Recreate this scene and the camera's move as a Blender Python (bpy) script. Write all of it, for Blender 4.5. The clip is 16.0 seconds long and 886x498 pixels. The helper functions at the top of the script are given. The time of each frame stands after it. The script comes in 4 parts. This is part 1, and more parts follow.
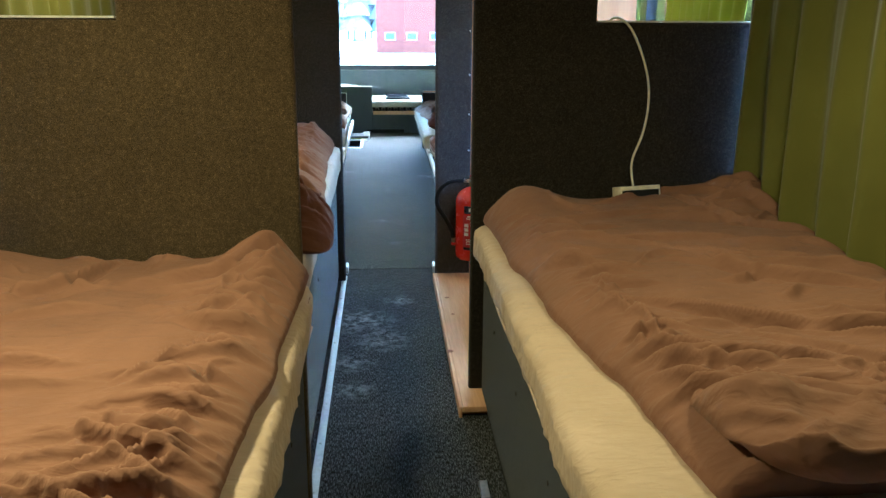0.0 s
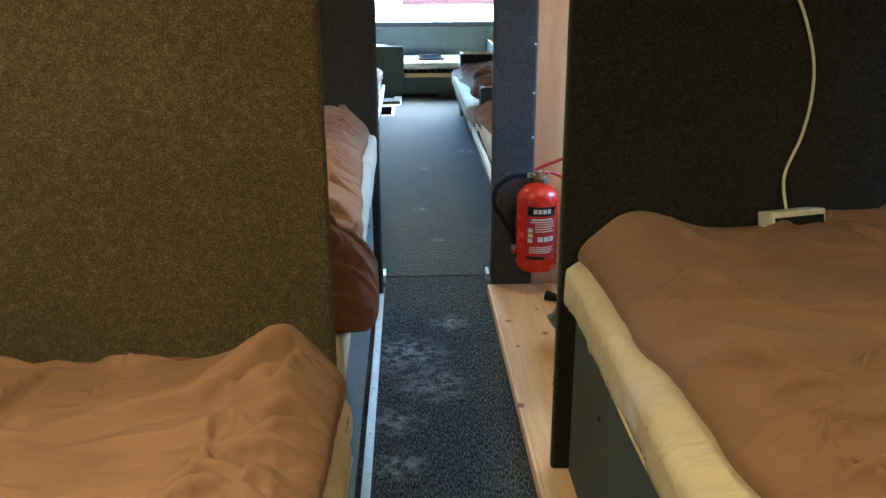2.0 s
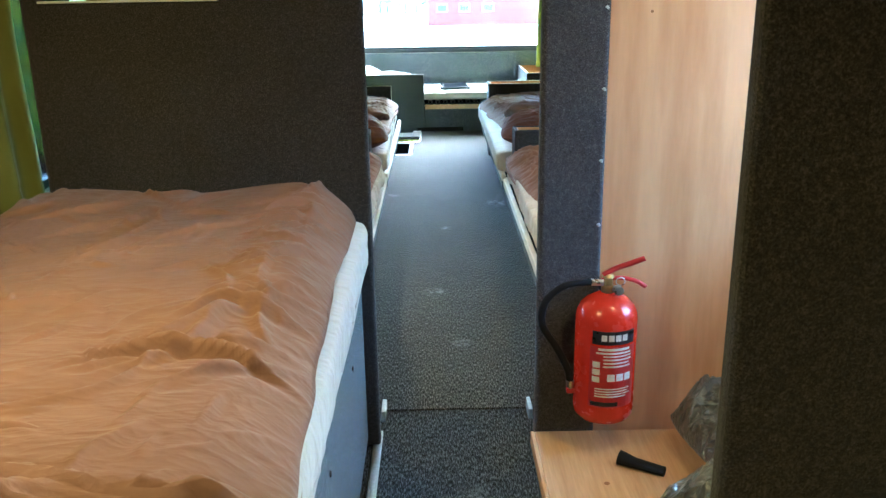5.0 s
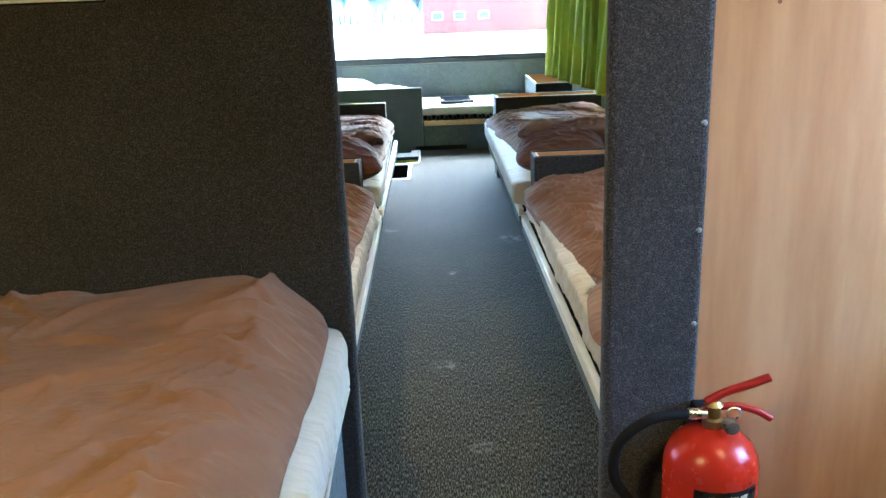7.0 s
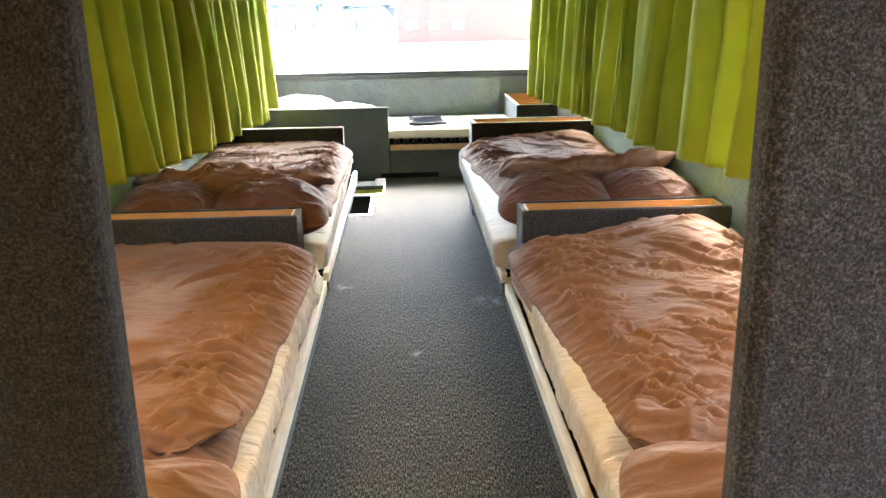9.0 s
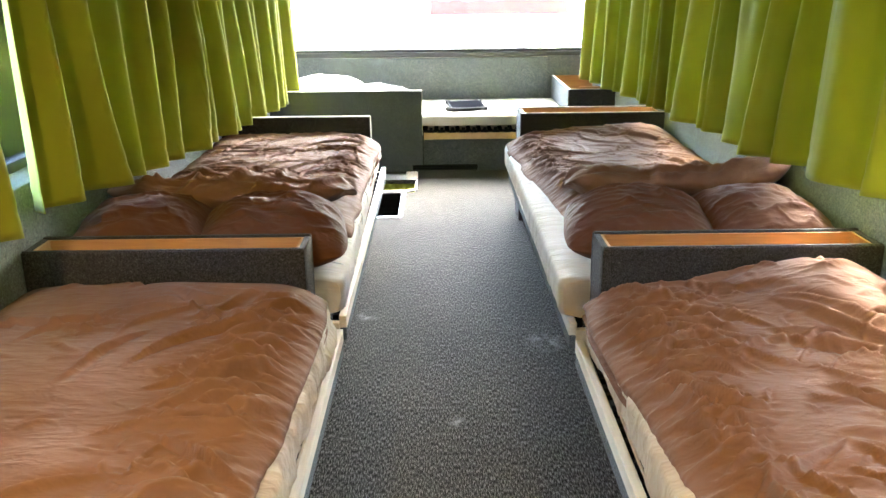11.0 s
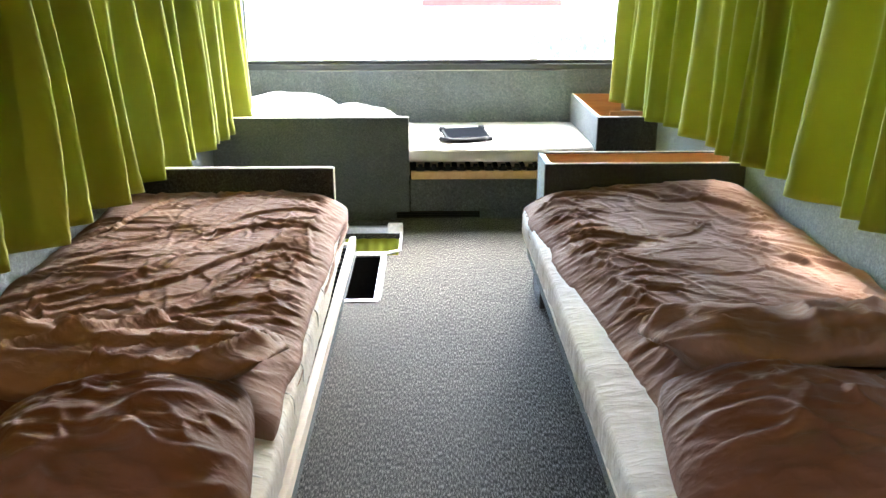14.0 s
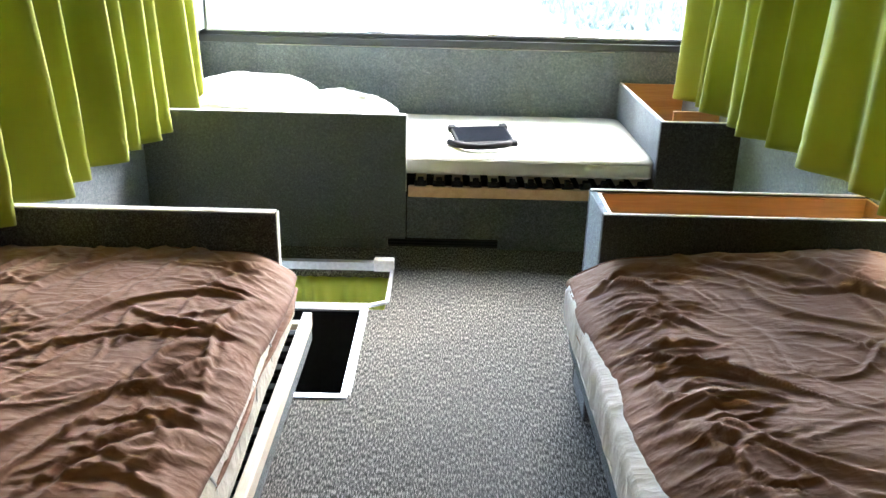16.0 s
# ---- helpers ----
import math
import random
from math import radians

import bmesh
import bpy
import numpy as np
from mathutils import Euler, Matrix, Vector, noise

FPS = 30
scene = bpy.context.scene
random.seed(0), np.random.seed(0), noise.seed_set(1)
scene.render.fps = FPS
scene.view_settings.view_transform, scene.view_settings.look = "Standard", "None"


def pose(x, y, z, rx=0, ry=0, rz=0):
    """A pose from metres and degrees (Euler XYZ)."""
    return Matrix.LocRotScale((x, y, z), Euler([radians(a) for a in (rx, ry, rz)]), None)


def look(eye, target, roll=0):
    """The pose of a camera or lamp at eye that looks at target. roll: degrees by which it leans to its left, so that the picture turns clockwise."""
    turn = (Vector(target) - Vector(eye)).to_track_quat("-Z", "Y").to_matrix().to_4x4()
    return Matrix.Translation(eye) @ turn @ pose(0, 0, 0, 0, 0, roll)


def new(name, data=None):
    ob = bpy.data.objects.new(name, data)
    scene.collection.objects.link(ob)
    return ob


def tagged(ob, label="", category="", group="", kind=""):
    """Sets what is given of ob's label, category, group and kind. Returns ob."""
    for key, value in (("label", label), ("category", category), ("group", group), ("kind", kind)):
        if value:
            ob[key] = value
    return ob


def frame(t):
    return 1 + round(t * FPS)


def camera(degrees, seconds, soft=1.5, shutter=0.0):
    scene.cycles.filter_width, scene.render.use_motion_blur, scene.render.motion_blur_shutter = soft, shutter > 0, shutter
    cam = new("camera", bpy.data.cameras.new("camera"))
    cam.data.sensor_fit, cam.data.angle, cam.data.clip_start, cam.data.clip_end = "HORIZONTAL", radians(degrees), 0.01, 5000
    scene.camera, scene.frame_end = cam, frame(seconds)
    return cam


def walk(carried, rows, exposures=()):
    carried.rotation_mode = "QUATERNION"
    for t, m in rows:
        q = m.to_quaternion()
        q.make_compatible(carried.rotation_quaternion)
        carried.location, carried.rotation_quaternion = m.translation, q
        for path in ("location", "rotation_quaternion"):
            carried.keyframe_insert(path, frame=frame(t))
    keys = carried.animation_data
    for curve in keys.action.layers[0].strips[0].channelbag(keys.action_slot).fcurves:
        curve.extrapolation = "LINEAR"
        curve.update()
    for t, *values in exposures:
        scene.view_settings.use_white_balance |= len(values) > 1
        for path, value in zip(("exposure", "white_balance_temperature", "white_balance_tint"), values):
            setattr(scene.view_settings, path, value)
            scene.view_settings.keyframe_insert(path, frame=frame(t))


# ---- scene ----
cam = camera(56.0, 16.0)
PATH = [
    (0, (0.031, 0.073, 1.39), (0.169, 1.994, 0.853), 0.3),
    (0.5, (0.058, 0.277, 1.38), (0.112, 2.186, 0.786), -0.7),
    (1, (0.039, 0.481, 1.401), (0.048, 2.376, 0.76), -1.5),
    (1.5, (-0.016, 0.666, 1.407), (0.019, 2.557, 0.756), -1.0),
    (2, (-0.053, 0.89, 1.411), (0.022, 2.783, 0.768), -0.3),
    (2.5, (-0.008, 1.143, 1.397), (0.068, 3.04, 0.767), -0.2),
    (3, (0.049, 1.331, 1.383), (0.104, 3.231, 0.76), -0.2),
    (3.5, (0.059, 1.412, 1.414), (0.101, 3.313, 0.795), -0.4),
    (4, (0.026, 1.648, 1.397), (0.062, 3.553, 0.789), -0.0),
    (4.2, (0.022, 1.765, 1.384), (0.05, 3.672, 0.781), -0.3),
    (6.3, (-0.017, 2.585, 1.372), (-0.02, 4.494, 0.778), -1.6),
    (6.5, (0.007, 2.709, 1.349), (-0.008, 4.62, 0.758), -2.5),
    (7, (-0.016, 2.918, 1.339), (-0.004, 4.832, 0.758), -2.2),
    (7.5, (-0.012, 3.119, 1.343), (0.032, 5.035, 0.771), -2.0),
    (8, (0.001, 3.385, 1.341), (0.072, 5.302, 0.775), -1.6),
    (8.5, (-0.003, 3.608, 1.338), (0.082, 5.527, 0.779), -1.2),
    (9, (0.038, 3.828, 1.333), (0.117, 5.745, 0.77), -1.0),
    (9.2, (0.046, 3.912, 1.35), (0.121, 5.826, 0.773), -1.7),
    (11.5, (-0.01, 4.795, 1.308), (-0.008, 6.691, 0.672), -0.4),
    (12, (-0.022, 5.0, 1.305), (-0.016, 6.89, 0.652), -0.5),
    (12.5, (-0.039, 5.239, 1.332), (-0.027, 7.129, 0.679), -0.5),
    (13, (-0.036, 5.465, 1.337), (-0.015, 7.358, 0.69), -0.4),
    (13.5, (0.002, 5.75, 1.322), (0.031, 7.644, 0.683), -0.4),
    (14, (0.006, 5.974, 1.33), (0.037, 7.867, 0.688), -0.1),
    (14.5, (0.016, 6.29, 1.295), (0.067, 8.182, 0.65), -0.5),
    (15, (0.041, 6.583, 1.309), (0.088, 8.468, 0.643), 0.5),
    (15.5, (0.061, 6.852, 1.302), (0.083, 8.73, 0.613), 1.2),
    (16, (0.051, 7.14, 1.276), (0.053, 9.004, 0.55), 1.4),
]

EXPOSURES = [(0, 4.25, 4300, -3), (3, 4.5, 4450, -6), (4, 4.75, 4500, -6), (7, 4.57, 4650, -4), (8.3, 4.78, 5350, 4), (9, 4.9, 5900, 6), (12.5, 4.88, 5850, 6), (14, 4.74, 5750, 6), (16, 4.42, 5600, 6)]
walk(cam, [(t, look(eye, target, roll)) for t, eye, target, roll in PATH], EXPOSURES)

# ---- light ----
world = bpy.data.worlds.new("sky")
scene.world = world
world.use_nodes = True
wn = world.node_tree
wn.nodes.clear()
sky = wn.nodes.new("ShaderNodeTexSky")
sky.sky_type, sky.sun_disc = "NISHITA", False
sky.sun_elevation, sky.sun_rotation = radians(38), radians(25)
sky.air_density, sky.dust_density = 1.0, 3.0
SKY_STRENGTH = 0.42
bg = wn.nodes.new("ShaderNodeBackground")
bg.inputs[1].default_value = SKY_STRENGTH
wout = wn.nodes.new("ShaderNodeOutputWorld")
wn.links.new(sky.outputs[0], bg.inputs[0])
wn.links.new(bg.outputs[0], wout.inputs[0])

sun_data = bpy.data.lights.new("sun", "SUN")
sun_data.energy, sun_data.angle, sun_data.color = 0.5, radians(30), (1.0, 0.96, 0.9)
sun = new("sun", sun_data)
sun.matrix_world = look((0, 0, 20), (-5, -11, 4))
LAMP_WATTS = 1.15


# ---- materials ----
class Nodes:
    """A small wrapper to write node materials."""

    def __init__(self, name):
        self.mat = bpy.data.materials.new(name)
        self.mat.use_nodes = True
        self.tree = self.mat.node_tree
        self.bsdf = self.tree.nodes["Principled BSDF"]
        self.out = self.tree.nodes["Material Output"]
        self.coord = self.add("ShaderNodeTexCoord").outputs["Object"]

    def add(self, kind, **inputs):
        n = self.tree.nodes.new(kind)
        for k, v in inputs.items():
            self.put(n.inputs[k.replace("_", " ")], v)
        return n

    def put(self, socket, v):
        if isinstance(v, bpy.types.NodeSocket):
            self.tree.links.new(v, socket)
        else:
            socket.default_value = v

    def at(self, scale=(1, 1, 1), rot=(0, 0, 0)):
        return self.add("ShaderNodeMapping", Vector=self.coord, Scale=scale, Rotation=rot).outputs[0]

    def noise(self, scale, detail=3.0, rough=0.5, vector=None):
        return self.add("ShaderNodeTexNoise", Vector=vector or self.coord, Scale=scale, Detail=detail, Roughness=rough).outputs[0]

    def ramp(self, fac, stops):
        n = self.add("ShaderNodeValToRGB", Fac=fac)
        while len(n.color_ramp.elements) < len(stops):
            n.color_ramp.elements.new(0.5)
        for e, (p, c) in zip(n.color_ramp.elements, stops):
            e.position, e.color = p, (*c, 1)
        return n.outputs[0]

    def mix(self, fac, a, b, blend="MIX"):
        n = self.tree.nodes.new("ShaderNodeMix")
        n.data_type, n.blend_type = "RGBA", blend
        self.put(n.inputs[0], fac)
        self.put(n.inputs[6], a if isinstance(a, bpy.types.NodeSocket) else (*a, 1))
        self.put(n.inputs[7], b if isinstance(b, bpy.types.NodeSocket) else (*b, 1))
        return n.outputs[2]

    def bump(self, height, strength, distance, normal=None):
        n = self.add("ShaderNodeBump", Height=height, Strength=strength, Distance=distance)
        if normal:
            self.put(n.inputs["Normal"], normal)
        return n.outputs[0]

    def done(self, color, rough=0.8, metal=0.0, normal=None, sheen=0.0):
        b = self.bsdf.inputs
        self.put(b["Base Color"], color if isinstance(color, bpy.types.NodeSocket) else (*color, 1))
        self.put(b["Roughness"], rough)
        b["Metallic"].default_value = metal
        b["Sheen Weight"].default_value = sheen
        if not metal and isinstance(rough, float) and rough > 0.7:
            b["Specular IOR Level"].default_value = 0.12
        if normal:
            self.put(b["Normal"], normal)
        return self.mat


def felt(name, dark, mid, light):
    n = Nodes(name)
    fibre = n.noise(330, 4, 0.75)
    fleck = n.noise(95, 4, 0.75)
    blot = n.noise(6, 3, 0.6)
    c = n.ramp(fibre, [(0.36, dark), (0.5, mid), (0.66, light)])
    c = n.mix(0.42, c, n.ramp(fleck, [(0.36, (0.4, 0.4, 0.4)), (0.52, (0.95, 0.95, 0.95)), (0.66, (1.9, 1.85, 1.75))]), "MULTIPLY")
    c = n.mix(0.4, c, n.ramp(blot, [(0.35, (0.75, 0.75, 0.75)), (0.65, (1.1, 1.1, 1.1))]), "MULTIPLY")
    return n.done(c, 0.95, normal=n.bump(fibre, 0.7, 0.003, n.bump(blot, 0.2, 0.006)), sheen=0.1)


FELT = felt("felt", (0.011, 0.0102, 0.01), (0.037, 0.034, 0.0333), (0.098, 0.091, 0.089))
# Copy of the felt with warm lamp light mixed into its colour.
FELT_LAMPLIT = felt("brown felt", (0.025, 0.0172, 0.0078), (0.061, 0.0425, 0.0195), (0.135, 0.096, 0.047))
# Darkened felt copy for the partition that gets less light.
FELT_PART_SHADED = felt("grey-brown felt", (0.0125, 0.0105, 0.0092), (0.033, 0.028, 0.0245), (0.08, 0.068, 0.0595))
# Lightened felt copy: on the partition cover it paints the niche window's light.
FELT_EDGE = felt("worn grey felt", (0.021, 0.0192, 0.0192), (0.06, 0.0545, 0.0545), (0.155, 0.14, 0.139))
FELT_NAVY = felt("navy felt", (0.006, 0.007, 0.009), (0.016, 0.0185, 0.0235), (0.04, 0.045, 0.055))
# Darkest felt copy; the shade on the front right partition is in its colour.
FELT_SHADED = felt("dark felt", (0.008, 0.0066, 0.0046), (0.0215, 0.0175, 0.0122), (0.052, 0.043, 0.031))
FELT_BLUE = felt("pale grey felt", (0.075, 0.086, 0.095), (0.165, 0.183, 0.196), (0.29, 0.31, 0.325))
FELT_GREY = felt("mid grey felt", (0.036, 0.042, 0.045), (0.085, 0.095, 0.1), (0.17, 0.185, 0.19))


def smudges(n, spots):
    """Pale scuffs at the given places, broken up by a fine noise."""
    total = None
    for x, y, r in spots:
        d = n.add("ShaderNodeVectorMath")
        d.operation = "DISTANCE"
        n.put(d.inputs[0], n.coord)
        d.inputs[1].default_value = (x, y, 0)
        m = n.add("ShaderNodeMapRange")
        n.put(m.inputs[0], d.outputs["Value"])
        m.inputs[1].default_value, m.inputs[2].default_value, m.inputs[3].default_value, m.inputs[4].default_value = 0.0, r, 1.0, 0.0
        if total is None:
            total = m.outputs[0]
        else:
            a = n.add("ShaderNodeMath")
            a.operation = "ADD"
            n.put(a.inputs[0], total), n.put(a.inputs[1], m.outputs[0])
            total = a.outputs[0]
    patch = n.ramp(n.noise(24, 5, 0.7), [(0.45, (0, 0, 0)), (0.62, (0.75, 0.75, 0.75))])
    f = n.add("ShaderNodeMath")
    f.operation = "MULTIPLY"
    n.put(f.inputs[0], total), n.put(f.inputs[1], patch)
    return f.outputs[0]


def carpet(name, tone, spots):
    n = Nodes(name)
    fleck = n.noise(1.0, 2.5, 0.6, n.at((290, 55, 290)))
    fine = n.noise(400, 2, 0.7)
    blot = n.noise(2.2, 4, 0.6)
    c = n.ramp(fleck, [(0.36, tuple(v * 0.15 for v in tone)), (0.5, tuple(v * 0.75 for v in tone)), (0.64, tuple(v * 3.0 for v in tone))])
    c = n.mix(0.6, c, n.ramp(fine, [(0.35, (0.5, 0.5, 0.5)), (0.65, (1.4, 1.4, 1.4))]), "MULTIPLY")
    c = n.mix(0.6, c, n.ramp(blot, [(0.3, (0.72, 0.72, 0.74)), (0.7, (1.12, 1.11, 1.08))]), "MULTIPLY")
    y = n.add("ShaderNodeSeparateXYZ", Vector=n.coord).outputs[1]
    p = n.add("ShaderNodeMath")
    p.operation = "PINGPONG"
    n.put(p.inputs[0], y)
    p.inputs[1].default_value = 0.42
    c = n.mix(n.ramp(p.outputs[0], [(0.0, (0.25, 0.25, 0.25)), (0.009, (0, 0, 0))]), c, tuple(v * 0.3 for v in tone))
    c = n.mix(smudges(n, spots), c, (0.3, 0.3, 0.3))
    return n.done(c, 0.95)


CARPET = carpet("carpet", (0.061, 0.0585, 0.0535), [(-0.01, 5.8, 0.07), (-0.29, 7.75, 0.06), (0.4, 7.48, 0.1), (0.05, 6.9, 0.04), (0.1, 5.2, 0.05)])
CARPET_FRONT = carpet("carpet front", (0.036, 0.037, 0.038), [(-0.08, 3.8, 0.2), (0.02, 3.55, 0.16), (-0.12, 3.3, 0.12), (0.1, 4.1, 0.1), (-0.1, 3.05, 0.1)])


def cloth(name, a, b, weave=900, crease=0.4, rough=0.78):
    n = Nodes(name)
    big = n.noise(5, 4, 0.6)
    thread = n.noise(weave, 2, 0.5)
    wr = n.noise(28, 5, 0.65)
    c = n.ramp(big, [(0.3, a), (0.7, b)])
    normal = n.bump(thread, 0.25, 0.001, n.bump(wr, crease * 0.5, 0.006))
    for turn, scale in ((0.5, 7.0), (-0.6, 10.0)):
        fold = n.tree.nodes.new("ShaderNodeTexNoise")
        fold.noise_type = "RIDGED_MULTIFRACTAL"
        n.put(fold.inputs["Vector"], n.at((1.0, 2.6, 1.6), (0, 0, turn)))
        for k, v in (("Scale", scale), ("Detail", 2.5), ("Roughness", 0.6), ("Distortion", 0.5), ("Gain", 2.0), ("Offset", 0.9)):
            fold.inputs[k].default_value = v
        normal = n.bump(fold.outputs[0], crease * 0.8, 0.009, normal)
    return n.done(c, rough, normal=normal, sheen=0.06)


DUVET = cloth("brown cotton", (0.165, 0.086, 0.053), (0.215, 0.113, 0.071), crease=0.22, rough=0.8)
DUVET.node_tree.nodes["Principled BSDF"].inputs["Specular IOR Level"].default_value = 0.06
PILLOW = cloth("brown pillow cotton", (0.105, 0.043, 0.023), (0.135, 0.057, 0.031), crease=0.2)
SHEET = cloth("cream sheet cotton", (0.43, 0.33, 0.235), (0.51, 0.4, 0.3), crease=0.35)
SHEET_WHITE = cloth("white sheet cotton", (0.43, 0.375, 0.31), (0.5, 0.445, 0.38), crease=0.22)
WHITE_COTTON = cloth("white cotton", (0.45, 0.45, 0.43), (0.52, 0.52, 0.5), crease=0.12)
FOAM = cloth("cream foam", (0.56, 0.53, 0.47), (0.64, 0.61, 0.55), 300, 0.05)


def curtain_material(name, a, b, through_light):
    n = Nodes(name)
    thread = n.noise(700, 2, 0.5)
    c = n.ramp(n.noise(3, 3, 0.5), [(0.3, a), (0.7, b)])
    mat = n.done(c, 0.85, normal=n.bump(thread, 0.3, 0.001), sheen=0.2)
    tr = n.add("ShaderNodeBsdfTranslucent", Color=n.mix(1.0, c, (0.95, 1.0, 0.8), "MULTIPLY"))
    m = n.add("ShaderNodeMixShader")
    m.inputs[0].default_value = through_light
    n.put(m.inputs[1], n.bsdf.outputs[0])
    n.put(m.inputs[2], tr.outputs[0])
    n.put(n.out.inputs[0], m.outputs[0])
    return mat


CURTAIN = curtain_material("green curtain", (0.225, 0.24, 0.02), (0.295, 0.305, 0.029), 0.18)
# Darker, less translucent copy of the green curtain that keeps the front bunks dim.
CURTAIN_DIM = curtain_material("olive curtain", (0.1, 0.096, 0.012), (0.13, 0.124, 0.016), 0.05)


def wood(name, a, b, axis=0, knots=True, fine=26):
    n = Nodes(name)
    sc = [fine, fine, fine]
    sc[axis] = 1.6 if fine > 20 else 1.1
    g = n.noise(1.0, 5, 0.6, n.at(tuple(sc)))
    f = n.noise(1.0, 3, 0.6, n.at(tuple(v * 7 for v in sc)))
    c = n.ramp(g, [(0.32, a), (0.6, b)])
    c = n.mix(0.3 if fine > 20 else 0.12, c, n.ramp(f, [(0.3, tuple(v * 0.7 for v in a)), (0.7, b)]))
    if knots:
        v = n.add("ShaderNodeTexVoronoi", Vector=n.at((4.2, 4.2, 4.2)), Scale=1.0).outputs[0]
        c = n.mix(n.ramp(v, [(0.05, (1, 1, 1)), (0.085, (0, 0, 0))]), c, (a[0] * 0.35, a[1] * 0.22, a[2] * 0.15))
    return n.done(c, 0.55, normal=n.bump(g, 0.12, 0.002))


PINE = wood("pine board", (0.5, 0.28, 0.135), (0.64, 0.4, 0.22), 1)
PLY = wood("plywood", (0.5, 0.235, 0.095), (0.66, 0.36, 0.175), 2, False, 9)
PINE_ORANGE = wood("varnished pine", (0.42, 0.19, 0.06), (0.55, 0.28, 0.1), 0)
BIRCH = wood("pale birch", (0.6, 0.5, 0.38), (0.72, 0.63, 0.5), 1, False)


def plain(name, color, rough, metal=0.0, grain=60, amount=0.15):
    n = Nodes(name)
    g = n.noise(grain, 4, 0.6)
    c = n.mix(1.0, color, n.ramp(g, [(0.3, (1 - amount,) * 3), (0.7, (1 + amount,) * 3)]), "MULTIPLY")
    if rough > 0.7:
        return n.done(c, rough, metal, n.bump(g, 0.05, 0.001))
    return n.done(c, n.ramp(g, [(0.3, (rough * 0.8,) * 3), (0.7, (min(1, rough * 1.2),) * 3)]), metal, n.bump(g, 0.05, 0.001))


ALU = plain("aluminium", (0.62, 0.63, 0.64), 0.38, 1.0)
RED = plain("red enamel", (0.56, 0.026, 0.008), 0.25, 0.0, 20, 0.08)
RED_DARK = plain("red plastic", (0.4, 0.015, 0.012), 0.4)
# Also paints the shade under the cross bed and in the stairwell.
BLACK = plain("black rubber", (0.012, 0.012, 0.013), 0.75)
BLACK_GLOSS = plain("black print", (0.012, 0.012, 0.014), 0.3)
WHITE = plain("white print", (0.78, 0.76, 0.74), 0.45)
BRASS = plain("brass", (0.5, 0.36, 0.14), 0.35, 1.0)
STEEL = plain("steel", (0.55, 0.55, 0.54), 0.3, 1.0)
IVORY = plain("ivory plastic", (0.66, 0.6, 0.46), 0.45)
DARK_PAINT = plain("dark window frame paint", (0.045, 0.05, 0.055), 0.5)
CEILING = plain("ceiling laminate", (0.3, 0.295, 0.28), 0.7)
SLATE = plain("tablet glass", (0.008, 0.009, 0.012), 0.75)
TAPE_EDGE = plain("worn felt edge", (0.55, 0.53, 0.5), 0.9)
SLATE.node_tree.nodes["Principled BSDF"].inputs["Specular IOR Level"].default_value = 0.0
SILVER = cloth("silver nylon", (0.15, 0.147, 0.143), (0.25, 0.246, 0.24), 500, 1.6, 0.28)
SILVER.node_tree.nodes["Principled BSDF"].inputs["Metallic"].default_value = 0.7
KNOT = plain("wood knot", (0.24, 0.1, 0.035), 0.6)
YELLOW = plain("yellow tape", (0.6, 0.38, 0.03), 0.5)
SNOW = plain("packed snow", (0.36, 0.37, 0.38), 0.8, 0.0, 0.25, 0.3)
BARN = plain("red painted boards", (0.17, 0.05, 0.031), 0.8, 0.0, 3, 0.2)
ROOFING = plain("grey roofing", (0.1, 0.1, 0.105), 0.8)
WET = plain("wet asphalt", (0.045, 0.046, 0.048), 0.8)
# Needle colour is paled to stand for haze over the distance.
HAZY_SPRUCE = plain("frosted spruce needles", (0.27, 0.27, 0.265), 0.9, 0.0, 2, 0.3)
SCRUB = plain("dry scrub", (0.14, 0.13, 0.095), 0.95, 0.0, 4, 0.4)
CONCRETE = plain("weathered concrete", (0.4, 0.4, 0.4), 0.9)


def glass_material():
    m = bpy.data.materials.new("window glass")
    m.use_nodes = True
    t = m.node_tree
    t.nodes.clear()
    g, c, mx, o = (t.nodes.new("ShaderNode" + k) for k in ("BsdfGlossy", "BsdfTransparent", "MixShader", "OutputMaterial"))
    f = t.nodes.new("ShaderNodeFresnel")
    g.inputs["Roughness"].default_value = 0.02
    c.inputs[0].default_value = (0.93, 0.96, 0.96, 1)
    t.links.new(f.outputs[0], mx.inputs[0])
    t.links.new(c.outputs[0], mx.inputs[1])
    t.links.new(g.outputs[0], mx.inputs[2])
    t.links.new(mx.outputs[0], o.inputs[0])
    return m


GLASS = glass_material()


# ---- building helpers ----
def part(name, bm, material, parent=None, label="", smooth=False):
    """One mesh object from a bmesh in world metres, under a thing."""
    me = bpy.data.meshes.new(name)
    if parent:
        bmesh.ops.translate(bm, vec=-parent.matrix_world.translation, verts=bm.verts)
    bm.to_mesh(me)
    bm.free()
    me.materials.append(material)
    if smooth:
        me.polygons.foreach_set("use_smooth", [True] * len(me.polygons))
    ob = new(name, me)
    if parent:
        ob.parent = parent
    if label:
        tagged(ob, label)
    return ob


def sub(name, bm, material, thing_, parent_part, label="", smooth=False):
    """A piece of a part: parts keep their thing's origin, so the offset is the thing's."""
    ob = part(name, bm, material, thing_, label, smooth)
    ob.parent = parent_part
    return ob


def thing(name, x, y, z, label, category, group="", kind=""):
    ob = new(name)
    ob.empty_display_size = 0.1
    ob.matrix_world = Matrix.Translation((x, y, z))
    ob.location = (x, y, z)
    return tagged(ob, label, category, group, kind)


